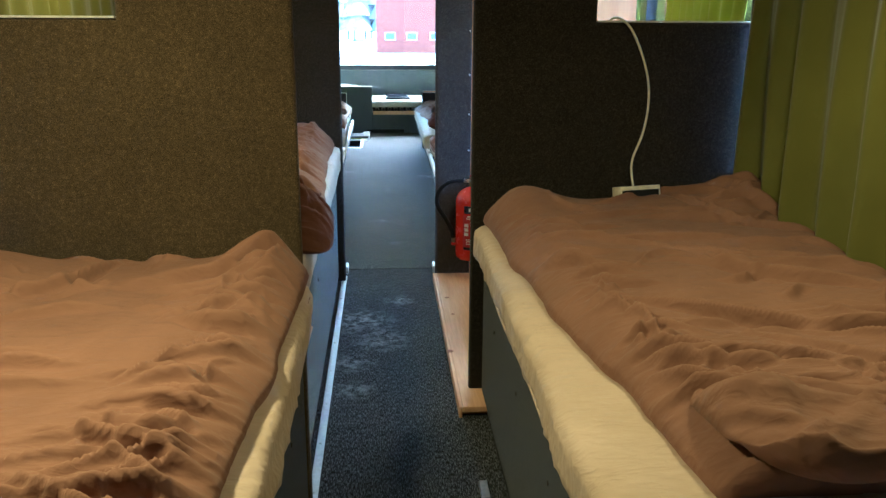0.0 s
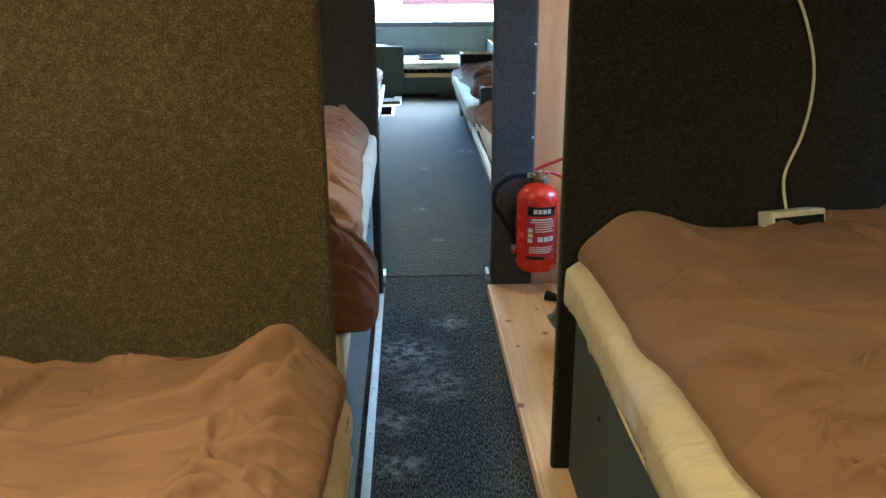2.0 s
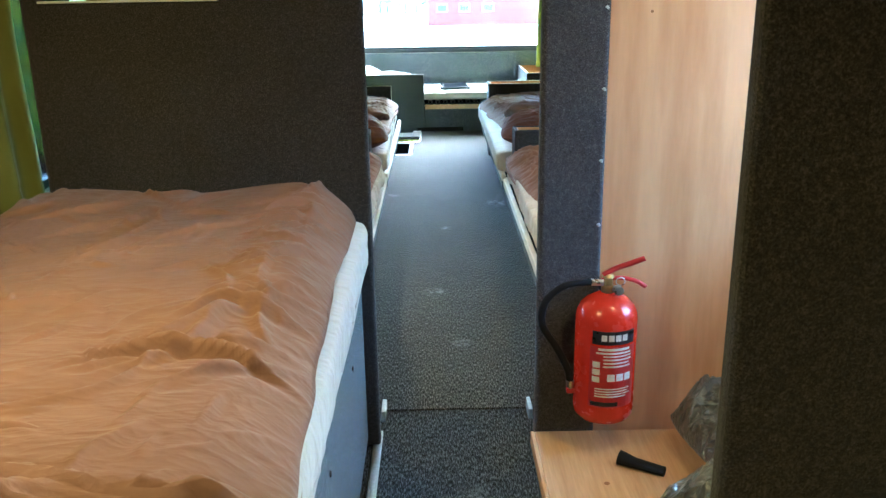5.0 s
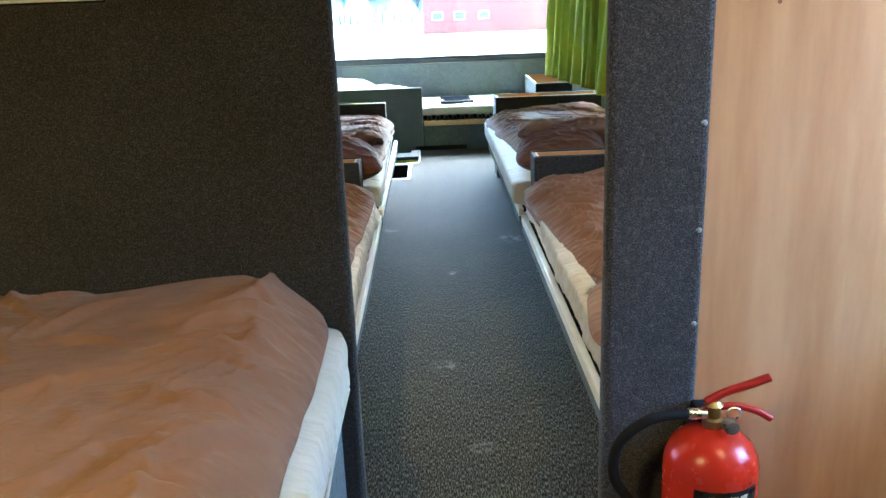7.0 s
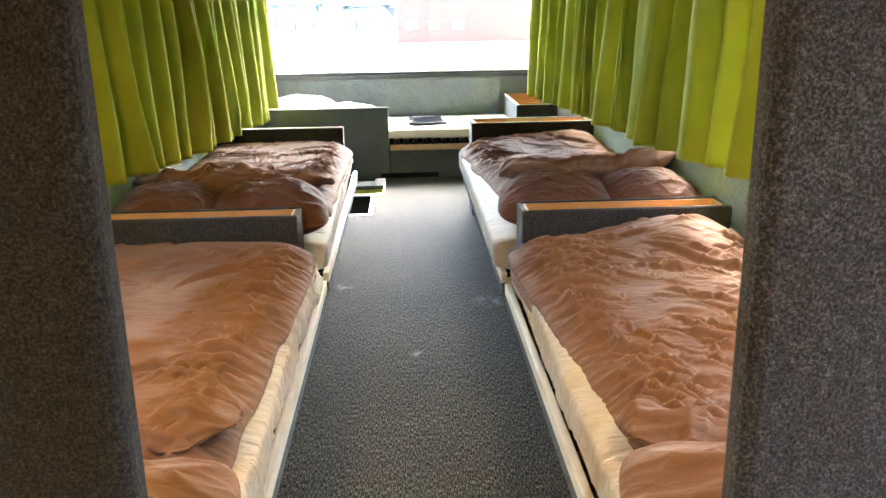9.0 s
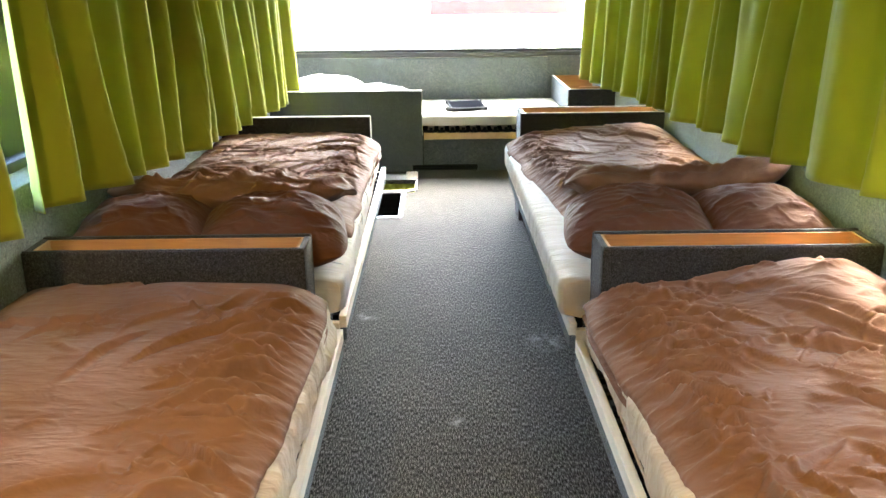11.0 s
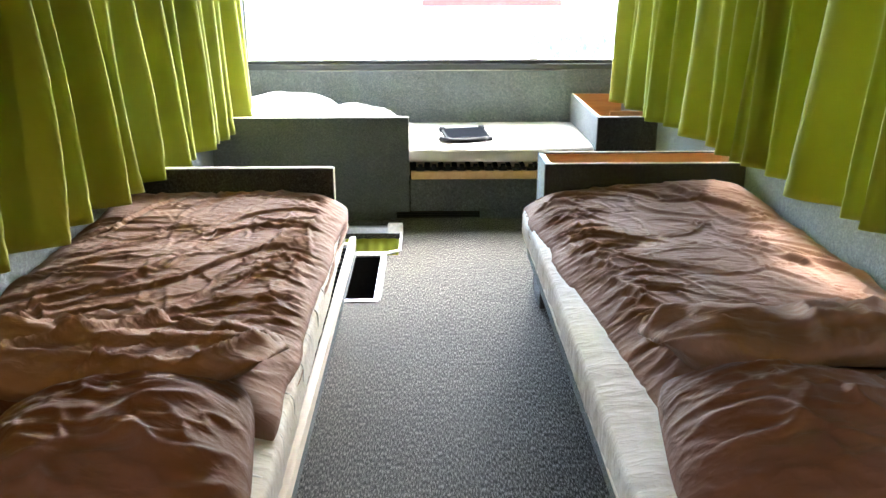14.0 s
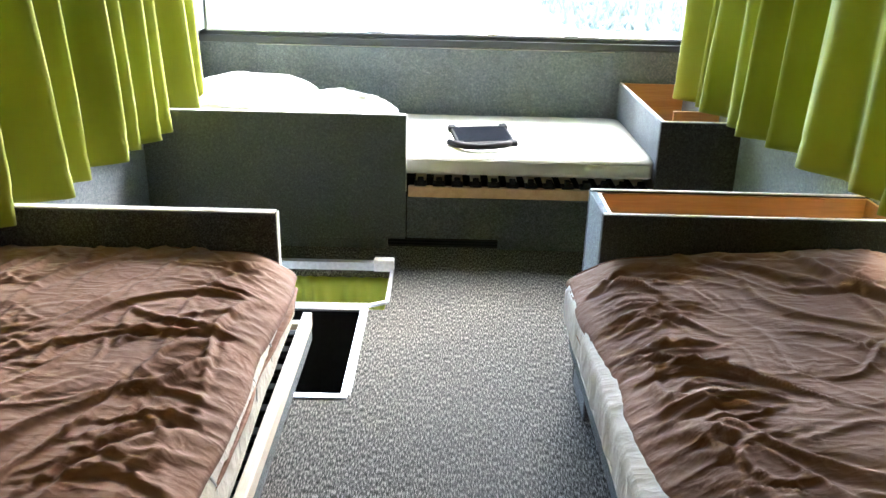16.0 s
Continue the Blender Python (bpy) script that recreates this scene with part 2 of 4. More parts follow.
def box(x0, x1, y0, y1, z0, z1, bevel=0.004, seg=2, bm=None):
    bm = bm or bmesh.new()
    vs = bmesh.ops.create_cube(bm, size=1.0)["verts"]
    for v in vs:
        v.co = Vector(((x0 + x1) / 2 + v.co.x * (x1 - x0), (y0 + y1) / 2 + v.co.y * (y1 - y0), (z0 + z1) / 2 + v.co.z * (z1 - z0)))
    if bevel:
        es = list({e for v in vs for e in v.link_edges})
        bmesh.ops.bevel(bm, geom=es, offset=bevel, segments=seg, profile=0.5, affect="EDGES")
    return bm


def cyl(p, q, r, r2=None, seg=20, bm=None):
    bm = bm or bmesh.new()
    p, q = Vector(p), Vector(q)
    m = Matrix.Translation((p + q) / 2) @ (q - p).to_track_quat("Z", "Y").to_matrix().to_4x4()
    bmesh.ops.create_cone(bm, cap_ends=True, segments=seg, radius1=r, radius2=r if r2 is None else r2, depth=(q - p).length, matrix=m)
    return bm


def tube(points, r, seg=10, bm=None):
    """A round tube along a smooth line through the points."""
    bm = bm or bmesh.new()
    pts = [Vector(p) for p in points]
    line = []
    for i in range(len(pts) - 1):
        a, b, c, d = pts[max(i - 1, 0)], pts[i], pts[i + 1], pts[min(i + 2, len(pts) - 1)]
        for k in range(8):
            t = k / 8
            line.append(0.5 * (2 * b + (c - a) * t + (2 * a - 5 * b + 4 * c - d) * t * t + (3 * b - a - 3 * c + d) * t ** 3))
    line.append(pts[-1])
    rings = []
    for i, p in enumerate(line):
        d = (line[min(i + 1, len(line) - 1)] - line[max(i - 1, 0)]).normalized()
        u = d.orthogonal().normalized() if not rings else (last - d * last.dot(d)).normalized()
        last = u
        w = d.cross(u)
        rings.append([bm.verts.new(p + r * (math.cos(2 * math.pi * k / seg) * u + math.sin(2 * math.pi * k / seg) * w)) for k in range(seg)])
    for a, b in zip(rings, rings[1:]):
        for k in range(seg):
            bm.faces.new((a[k], a[(k + 1) % seg], b[(k + 1) % seg], b[k]))
    bm.faces.new(rings[0][::-1]), bm.faces.new(rings[-1])
    return bm


def lathe(cx, cy, profile, seg=32, bm=None):
    bm = bm or bmesh.new()
    rings = [[bm.verts.new((cx + r * math.cos(2 * math.pi * k / seg), cy + r * math.sin(2 * math.pi * k / seg), z)) for k in range(seg)] for r, z in profile]
    for a, b in zip(rings, rings[1:]):
        for k in range(seg):
            bm.faces.new((a[k], a[(k + 1) % seg], b[(k + 1) % seg], b[k]))
    bm.faces.new(rings[0][::-1]), bm.faces.new(rings[-1])
    return bm


TABLE = np.random.RandomState(7).rand(256, 256) * 2 - 1


def vnoise(x, y, seed=0):
    """Smooth value noise on arrays, -1 to 1."""
    x, y = np.asarray(x) + seed * 17.31, np.asarray(y) + seed * 9.77
    i, j = np.floor(x).astype(int), np.floor(y).astype(int)
    u, v = x - i, y - j
    u, v = u * u * u * (u * (6 * u - 15) + 10), v * v * v * (v * (6 * v - 15) + 10)
    g = lambda a, b: TABLE[(i + a) % 256, (j + b) % 256]
    return (g(0, 0) * (1 - u) + g(1, 0) * u) * (1 - v) + (g(0, 1) * (1 - u) + g(1, 1) * u) * v


def ridge(n, sharp=1.0):
    return np.exp(-((n * 4.0) ** 2) * sharp / 2.4)


def sheet_mesh(top, bottom):
    """A closed mesh of two grids of points that share their rim positions."""
    nx, ny = top.shape[:2]
    a, b = top.reshape(-1, 3), bottom.reshape(-1, 3)
    verts = np.vstack([a, b])
    k = nx * ny
    i, j = np.meshgrid(np.arange(nx - 1), np.arange(ny - 1), indexing="ij")
    q = (i * ny + j).ravel()
    up = np.stack([q, q + ny, q + ny + 1, q + 1], 1)
    down = np.stack([q, q + 1, q + ny + 1, q + ny], 1) + k
    rim = [(x, 0) for x in range(nx)] + [(nx - 1, y) for y in range(1, ny)] + [(x, ny - 1) for x in range(nx - 2, -1, -1)] + [(0, y) for y in range(ny - 2, 0, -1)]
    r = np.array([x * ny + y for x, y in rim])
    s = np.roll(r, -1)
    side = np.stack([r, r + k, s + k, s], 1)
    me = bpy.data.meshes.new("sheet")
    me.from_pydata(verts.tolist(), [], np.vstack([up, down, side]).tolist())
    me.polygons.foreach_set("use_smooth", [True] * len(me.polygons))
    me.validate()
    return me


def mesh_part(name, me, material, parent=None, label=""):
    if parent:
        me.transform(Matrix.Translation(-parent.matrix_world.translation))
    me.name = name
    me.materials.append(material)
    ob = new(name, me)
    if parent:
        ob.parent = parent
    if label:
        tagged(ob, label)
    return ob


def wrinkles(X, Y, seed, angle, amount):
    """Folds of cloth at four sizes, bent by a slow warp."""
    wx = vnoise(X * 2.2, Y * 2.2, seed) * 0.11 + vnoise(X * 6, Y * 6, seed + 9) * 0.02
    wy = vnoise(X * 2.2, Y * 2.2, seed + 1) * 0.11 + vnoise(X * 6, Y * 6, seed + 10) * 0.02
    zone = np.clip(0.5 + 1.3 * vnoise(X * 2.2, Y * 2.2, seed + 4), 0, 1)
    w = 0.018 * vnoise(X * 2.2, Y * 2.2, seed + 8)
    for k, (turn, mask) in enumerate(((angle, 0.25 + 0.75 * zone), (angle + 0.85, 1.0 - 0.8 * zone), (angle - 0.7, 0.45 * zone))):
        c, s = math.cos(turn), math.sin(turn)
        U, V = c * (X + wx) + s * (Y + wy), -s * (X + wx) + c * (Y + wy)
        q = seed + 40 * k
        w += mask * 0.015 * ridge(vnoise(U * 0.9, V * 7, q + 2), 3.0)
        w += mask * 0.014 * ridge(vnoise(U * 1.5, V * 13, q + 3), 3.0) * (0.4 + 0.6 * ridge(vnoise(X * 3, Y * 3, q + 5)))
        w += mask * 0.008 * ridge(vnoise(U * 3, V * 24, q + 6), 2.6) * (0.3 + 0.7 * ridge(vnoise(X * 4, Y * 4, q + 15)))
    return w * amount


def creases(X, Y, seed, strokes):
    """Single folds of cloth: each a bent, tapering crest with a shallow trough beside it.
    strokes: (count, x range, y range, angle, spread, length range, width range, height)."""
    rs = np.random.RandomState(seed)
    W = np.zeros_like(X)
    gx, gy = X[:, 0], Y[0, :]
    for count, (xa, xb), (ya, yb), angle, spread, (l0, l1), (w0, w1), height in strokes:
        for k in range(count):
            cx, cy, th = rs.uniform(xa, xb), rs.uniform(ya, yb), angle + spread * rs.randn()
            big = rs.rand() ** 2
            length, width = l0 + (l1 - l0) * big, w0 + (w1 - w0) * rs.rand()
            tall, bend, turn = height * rs.uniform(0.45, 1.15) * (0.7 + 0.5 * big), 0.22 * rs.randn(), rs.choice((-1, 1))
            r = length / 2 + 4 * width
            i0, i1 = np.searchsorted(gx, (cx - r, cx + r))
            j0, j1 = np.searchsorted(gy, (cy - r, cy + r))
            if i1 - i0 < 2 or j1 - j0 < 2:
                continue
            dx, dy = X[i0:i1, j0:j1] - cx, Y[i0:i1, j0:j1] - cy
            c, n = math.cos(th), math.sin(th)
            u = (c * dx + n * dy) / (length / 2)
            d = c * dy - n * dx - bend * length * u * u * 0.5 - 0.06 * length * np.sin(3.0 * u + k)
            env = np.clip(1 - u * u, 0, 1) ** 1.3
            ww = width * (0.55 + 0.45 * env)
            W[i0:i1, j0:j1] += tall * env * ((1 + (d / ww) ** 2) ** -1.6 - 0.5 * np.exp(-(((d - turn * 2.1 * ww) / (1.4 * ww)) ** 2)))
    return W


def duvet_mesh(x0, x1, y0, y1, z0, h, seed, angle=0.5, amount=1.0, gather=1, drop=0.0, hump=None, skew=0.0, bulge=0.025, edge_folds=60, inner=50, inner_len=(0.2, 0.7), small=120, crisp=1.0, step=0.0055):
    """A filled quilt lying on z0: puffed, creased, with a gathered edge towards the aisle (gather: -1 at x0, 1 at x1). drop: how far the aisle edge hangs below z0. skew: how far the aisle edge draws in at y0."""
    nx, ny = int((x1 - x0) / step), int((y1 - y0) / step)
    X, Y = np.meshgrid(np.linspace(x0, x1, nx), np.linspace(y0, y1, ny), indexing="ij")
    dx0, dx1, dy0, dy1 = X - x0, x1 - X, Y - y0, y1 - Y
    r = 0.075
    e = lambda d, r=r: (1 - (1 - np.clip(d / r, 0, 1)) ** 2.3) ** (1 / 2.3)
    edge = e(dx0) * e(dx1) * e(dy0) * e(dy1)
    da = dx1 if gather > 0 else dx0
    side = (x1 - 0.16, x1 + 0.04) if gather > 0 else (x0 - 0.04, x0 + 0.16)
    fan = 0.25 * gather
    w = 0.013 * vnoise(X * 2.2, Y * 2.2, seed + 8) + 0.006 * vnoise(X * 6, Y * 6, seed + 9)
    q = crisp
    w = w + amount * q * creases(X, Y, seed, (
        (edge_folds // 2, side, (y0 + 0.05, y1 - 0.12), fan, 0.28, (0.14, 0.55), (0.007 * q, 0.014 * q), 0.015),
        (edge_folds // 3, side, (y0 + 0.05, y1 - 0.1), -fan * 0.6, 0.5, (0.06, 0.18), (0.006 * q, 0.009 * q), 0.007),
        (inner, (x0, x1), (y0, y1), angle, 0.3, inner_len, (0.009 * q, 0.018 * q), 0.012),
        (inner // 2, (x0, x1), (y0, y1), angle + 0.9, 0.4, (0.15, 0.4), (0.008 * q, 0.013 * q), 0.009),
        (small, (x0, x1), (y0, y1), angle, 1.2, (0.07, 0.18), (0.006 * q, 0.009 * q), 0.005)))
    cap = 0.024 if amount < 1.5 else 0.034
    w = cap * np.tanh(w / cap) * np.clip(da / 0.06, 0.3, 1)
    Z = z0 + (h + w) * edge
    if hump:
        for hx, hy, hr, hh in hump:
            Z += hh * np.exp(-(((X - hx) / hr) ** 2 + ((Y - hy) / hr) ** 2)) * edge
    sink = drop * np.exp(-((da / 0.07) ** 2))
    Z -= sink
    near = lambda d: np.exp(-((d / 0.06) ** 2)) * np.sin(math.pi * np.clip(edge, 0, 1))
    PX = X + 0.014 * vnoise(Y * 7, X * 7, seed + 30) * (1 - edge * 0.6) + bulge * (near(dx1) - near(dx0))
    PX = PX - gather * skew * np.clip(1 - dy0 / (y1 - y0), 0, 1) ** 1.5 * np.clip(1 - da / (x1 - x0), 0, 1)
    PY = Y + 0.012 * vnoise(X * 4, Y * 8, seed + 31) * (1 - edge * 0.6) - bulge * near(dy0) + 0.3 * bulge * near(dy1)
    top = np.stack([PX, PY, Z], -1)
    bot = np.stack([PX, PY, z0 - sink - 0.004 + 0 * X], -1)
    row = ny - max(3, int(0.03 / step))
    seam = [tuple(top[k, row]) for k in range(5, nx - 5, 9)]
    return sheet_mesh(top, bot), seam


def pillow_mesh(cx, cy, cz, lx, ly, h, seed, turn=0.0, tilt=0.0, lean=0.0, crease=1.0):
    """A stuffed pillow with pinched corners, turned about z and tilted about x."""
    n = 84
    U, V = np.meshgrid(np.linspace(-1, 1, n), np.linspace(-1, 1, n), indexing="ij")
    e = np.clip((1 - np.abs(U) ** 2.2) * (1 - np.abs(V) ** 2.2), 0, 1) ** 0.58
    pin = 1 - 0.10 * (U ** 2) * (V ** 2) - 0.06 * (1 - V ** 2) * U ** 2
    X, Y = U * lx / 2 * np.sqrt(1 - 0.2 * V ** 4) * 1.03, V * ly / 2 * np.sqrt(1 - 0.2 * U ** 4) * 1.03
    w = crease * (0.018 * vnoise(U * 2, V * 2, seed) + 0.022 * ridge(vnoise(U * 1.4 + V, V * 3.5 - U, seed + 1), 2.2) + 0.014 * ridge(vnoise(U * 4 + V * 2, V * 7, seed + 2), 2.0))
    Z = h / 2 * e + w * e
    B = -h / 2 * e * 0.8
    m = Matrix.Translation((cx, cy, cz)) @ Euler((tilt, lean, turn)).to_matrix().to_4x4()
    M = np.array(m)
    f = lambda z: np.stack([X, Y, z], -1) @ M[:3, :3].T + M[:3, 3]
    return sheet_mesh(f(Z), f(B))


def mattress_mesh(x0, x1, y0, y1, z0, z1, seed, crease=0.006, round_=0.03):
    """A soft slab with rounded edges and a loosely creased cover."""
    n = 40
    nl = int((y1 - y0) / 0.015)
    Y, A = np.meshgrid(np.linspace(y0, y1, nl), np.linspace(0, 1, 4 * n, endpoint=False), indexing="ij")
    # a rounded rectangle in section, swept along y
    hx, hz, cx, cz = (x1 - x0) / 2, (z1 - z0) / 2, (x0 + x1) / 2, (z0 + z1) / 2
    t = A * 2 * math.pi
    p = 9.0
    cr, sr = np.cos(t), np.sin(t)
    k = (np.abs(cr / hx) ** p + np.abs(sr / hz) ** p) ** (-1 / p)
    d = np.minimum(Y - y0, y1 - Y)
    ends = 1 - 0.035 * (1 - np.clip(d / round_, 0, 1)) ** 2
    side = Y + 0.06 * np.sin(t + seed) + 0.05 * vnoise(Y * 3, A * 8, seed + 5)
    w = crease * (1.1 * ridge(vnoise(side * 13, A * 14, seed), 1.8) + 0.8 * ridge(vnoise(side * 30, A * 24, seed + 1), 1.6) + vnoise(Y * 3, A * 6, seed + 2))
    P = np.stack([cx + (k * cr + w * np.sign(cr)) * ends, Y, cz + (k * sr + 0.4 * w * np.sign(sr)) * ends], -1)
    m = 4 * n
    verts = P.reshape(-1, 3).tolist()
    faces = [(i * m + j, i * m + (j + 1) % m, (i + 1) * m + (j + 1) % m, (i + 1) * m + j) for i in range(nl - 1) for j in range(m)]
    faces += [tuple(range(m))[::-1], tuple((nl - 1) * m + j for j in range(m))]
    faces = [f[::-1] for f in faces]
    me = bpy.data.meshes.new("mattress")
    me.from_pydata(verts, [], faces)
    me.polygons.foreach_set("use_smooth", [len(f) < 5 for f in faces])
    return me


# ---- the shell of the coach ----
XL, XR = -1.26, 1.38          # inner faces of the side walls at window height
LL, LR = -1.165, 1.24         # inner faces of the padded lower walls
Y0, YB = -0.9, 11.34          # front bulkhead, back wall
ZC = 1.84                     # ceiling


def wall(name, bm, material, label):
    return tagged(part(name, bm, material), label, "wall", "", "structure")



def union(*boxes, bevel=0.0):
    bm = bmesh.new()
    for b in boxes:
        box(*b, bevel=bevel, bm=bm)
    return bm


# floor: the rear room's carpet leaves the stairwell openings free
HX0, HX1, HY0, HYM, HY1 = -0.62, -0.219, 9.22, 9.81, 10.19
floor = tagged(part("floor", union((-1.3, 1.44, 4.65, HY0, -0.06, 0), (-1.3, HX0, HY0, HY1, -0.06, 0), (HX1 + 0.07, 1.44, HY0, HY1, -0.06, 0), (HX1, HX1 + 0.07, HY0, HYM, -0.06, 0), (-1.3, 1.44, HY1, YB + 0.06, -0.06, 0)), CARPET), "grey flecked loop-pile carpet floor of the rear room", "floor", "", "structure")
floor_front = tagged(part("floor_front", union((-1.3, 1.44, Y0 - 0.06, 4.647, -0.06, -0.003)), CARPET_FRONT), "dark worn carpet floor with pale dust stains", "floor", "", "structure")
ceiling = tagged(part("ceiling", union((XL - 0.06, XR + 0.06, Y0 - 0.06, YB + 0.06, ZC, ZC + 0.05)), CEILING), "pale laminate coach ceiling", "ceiling", "", "structure")

SILL, HEAD = 0.77, 1.66
PILLARS = (-0.9, 0.75, 2.27, 4.47, 6.45, 8.2, 9.6, 10.8)
for side, xo, xi, lower in (("left", XL - 0.06, XL, LL), ("right", XR + 0.06, XR, LR)):
    a, b, c = min(xo, xi), max(xo, xi), lower
    fr = c if side == "left" else 1.33
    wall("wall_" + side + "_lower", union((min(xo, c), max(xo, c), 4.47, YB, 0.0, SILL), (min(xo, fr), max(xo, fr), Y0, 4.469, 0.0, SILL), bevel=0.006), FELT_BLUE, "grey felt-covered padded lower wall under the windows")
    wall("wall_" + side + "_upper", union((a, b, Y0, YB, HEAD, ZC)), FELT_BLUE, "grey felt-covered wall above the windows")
    for i, (p, q) in enumerate(zip(PILLARS, PILLARS[1:])):
        win = thing("window_%s_%d" % (side, i + 1), (a + b) / 2, (p + q) / 2, SILL, "clear coach side window in a dark frame", "window", "", "structure")
        part("window_frame", union((a, b, p - 0.05, p + 0.05, SILL, HEAD), (a + 0.01, b - 0.01, p + 0.05, q - 0.05, SILL, SILL + 0.03), (a + 0.01, b - 0.01, p + 0.05, q - 0.05, HEAD - 0.03, HEAD)), DARK_PAINT, win)
        g = part("pane", box((a + b) / 2 - 0.003, (a + b) / 2 + 0.003, p + 0.05, q - 0.05, SILL + 0.03, HEAD - 0.03, 0), GLASS, win)
        g.visible_shadow = False

for x0, x1 in ((XL - 0.06, -1.136), (1.213, XR + 0.06)):
    tagged(part("corner_post", box(x0, x1, 10.85, YB - 0.001, SILL, ZC, 0.01), DARK_PAINT), "dark painted corner post beside the rear window", "post", "", "structure")

# front bulkhead behind the starting point
wall("wall_front", union((XL - 0.06, XR + 0.06, Y0 - 0.06, Y0, 0, ZC)), FELT, "dark felt-covered bulkhead")

# back wall with the wide rear window
BZ0, BZ1 = 0.765, 1.72
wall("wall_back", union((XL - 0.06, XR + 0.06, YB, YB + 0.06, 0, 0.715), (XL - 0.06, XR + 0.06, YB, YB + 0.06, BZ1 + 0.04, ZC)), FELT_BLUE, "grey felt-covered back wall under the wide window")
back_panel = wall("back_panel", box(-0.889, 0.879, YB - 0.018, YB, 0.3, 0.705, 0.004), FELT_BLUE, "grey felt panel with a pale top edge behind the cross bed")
trim_bm = box(-0.889, 0.879, YB - 0.02, YB - 0.001, 0.7055, 0.709, 0.001)
tagged(part("panel_edge_trim", trim_bm, TAPE_EDGE), "thin pale worn edge of a felt panel", "trim", "", "structure")
bw = thing("window_back", 0.04, YB, BZ0, "very wide clear coach window in a dark frame", "window", "", "structure")
part("window_frame", union((XL, XR, YB - 0.03, YB + 0.05, 0.715, 0.748), (XL, XR, YB - 0.01, YB + 0.05, 0.748, BZ0), (XL, -1.135, YB - 0.02, YB + 0.05, BZ0, BZ1), (1.212, XR, YB - 0.02, YB + 0.05, BZ0, BZ1), (XL, XR, YB - 0.02, YB + 0.05, BZ1, BZ1 + 0.04), bevel=0.003), DARK_PAINT, bw)
part("gasket", union((-1.13, 1.21, YB - 0.006, YB + 0.03, BZ0, BZ0 + 0.012), (-1.135, -1.122, YB - 0.006, YB + 0.03, BZ0, BZ1), (1.2, 1.212, YB - 0.006, YB + 0.03, BZ0, BZ1), bevel=0.003), ALU, bw)
for i, hx in enumerate((-0.62, -0.3, 0.28, 0.66)):
    part("clip", box(hx - 0.035, hx + 0.035, YB - 0.02, YB + 0.01, BZ0 + 0.012, BZ0 + 0.02, 0.003), STEEL, bw)
g = part("pane", box(-1.122, 1.2, YB + 0.02, YB + 0.026, BZ0, BZ1, 0), GLASS, bw)
g.visible_shadow = False


# felt partitions
def partition(name, x0, x1, y0, y1, ox0, ox1, oz, material, label):
    """A board wall across half the coach with a window-like opening near the top and a soft aisle edge."""
    bm = bmesh.new()
    oz1 = 1.7
    lo, hi = x0, x1
    box(lo, hi, y0, y1, 0, oz, 0.012, 3, bm)
    for a, b in ((lo, ox0), (ox1, hi)):
        if b - a > 0.02:
            box(a, b, y0, y1, oz - 0.02, oz1 + 0.02, 0.012, 3, bm)
    box(lo, hi, y0, y1, oz1, ZC, 0.012, 3, bm)
    w = wall(name, bm, material, label)
    if ox1 > ox0:
        tagged(part("opening_trim", box(ox0, ox1, y0 - 0.003, y1 + 0.003, oz, oz + 0.006, 0.002), TAPE_EDGE), "pale raw edge of an opening in a felt partition", "trim", "", "structure")
    return w


partition("partition_1_left", -1.14, -0.191, 2.224, 2.262, -1.1, -0.618, 1.382, FELT_LAMPLIT, "felt partition in a brown that holds the warm lamp light, beside a bunk")
partition("partition_1_right", 0.337, 1.325, 2.944, 2.982, 0.756, 1.3, 1.374, FELT_SHADED, "felt partition with its shade in the colour, an opening and a cable")
partition("partition_2_left", -1.1, -0.184, 4.412, 4.452, -1.05, -0.57, 1.353, FELT_PART_SHADED, "felt partition darkened for its weaker light at the foot of a bunk")
ply = wall("partition_2_right", box(0.48, 1.33, 4.43, 4.449, 0, ZC, 0.002), PLY, "bare pale plywood partition panel")
for x, z, rx, rz in ((0.955, 0.836, 0.008, 0.015), (0.6, 1.308, 0.004, 0.004), (0.72, 1.52, 0.006, 0.011), (1.16, 1.12, 0.006, 0.012)):
    bm = cyl((0, 4.431, 0), (0, 4.4292, 0), 1.0, seg=14)
    for v in bm.verts:
        v.co.x, v.co.z = x + v.co.x * rx, z + v.co.z * rz
    part("knot", bm, KNOT, ply, "small dark knot in the veneer")
cover = wall("partition_cover", box(0.3, 0.488, 4.418, 4.457, 0, ZC, 0.014, 3), FELT_EDGE, "grey felt, lightened for the niche window light, round the edge of a plywood partition")
for z in (0.711, 0.9, 1.102, 1.32, 1.55):
    tagged(part("screw", lathe(0.475, 0, [(0.0005, 0), (0.006, 0.0), (0.005, 0.002), (0.002, 0.003)], 10), STEEL, cover), "small domed steel screw head")
    ob = bpy.data.objects[[o.name for o in cover.children][-1]]
    ob.matrix_local = Matrix.Translation((0, 4.4185, z)) @ Matrix.Translation((0.475, 0, 0)) @ Euler((radians(90), 0, 0)).to_matrix().to_4x4() @ Matrix.Translation((-0.475, 0, 0))

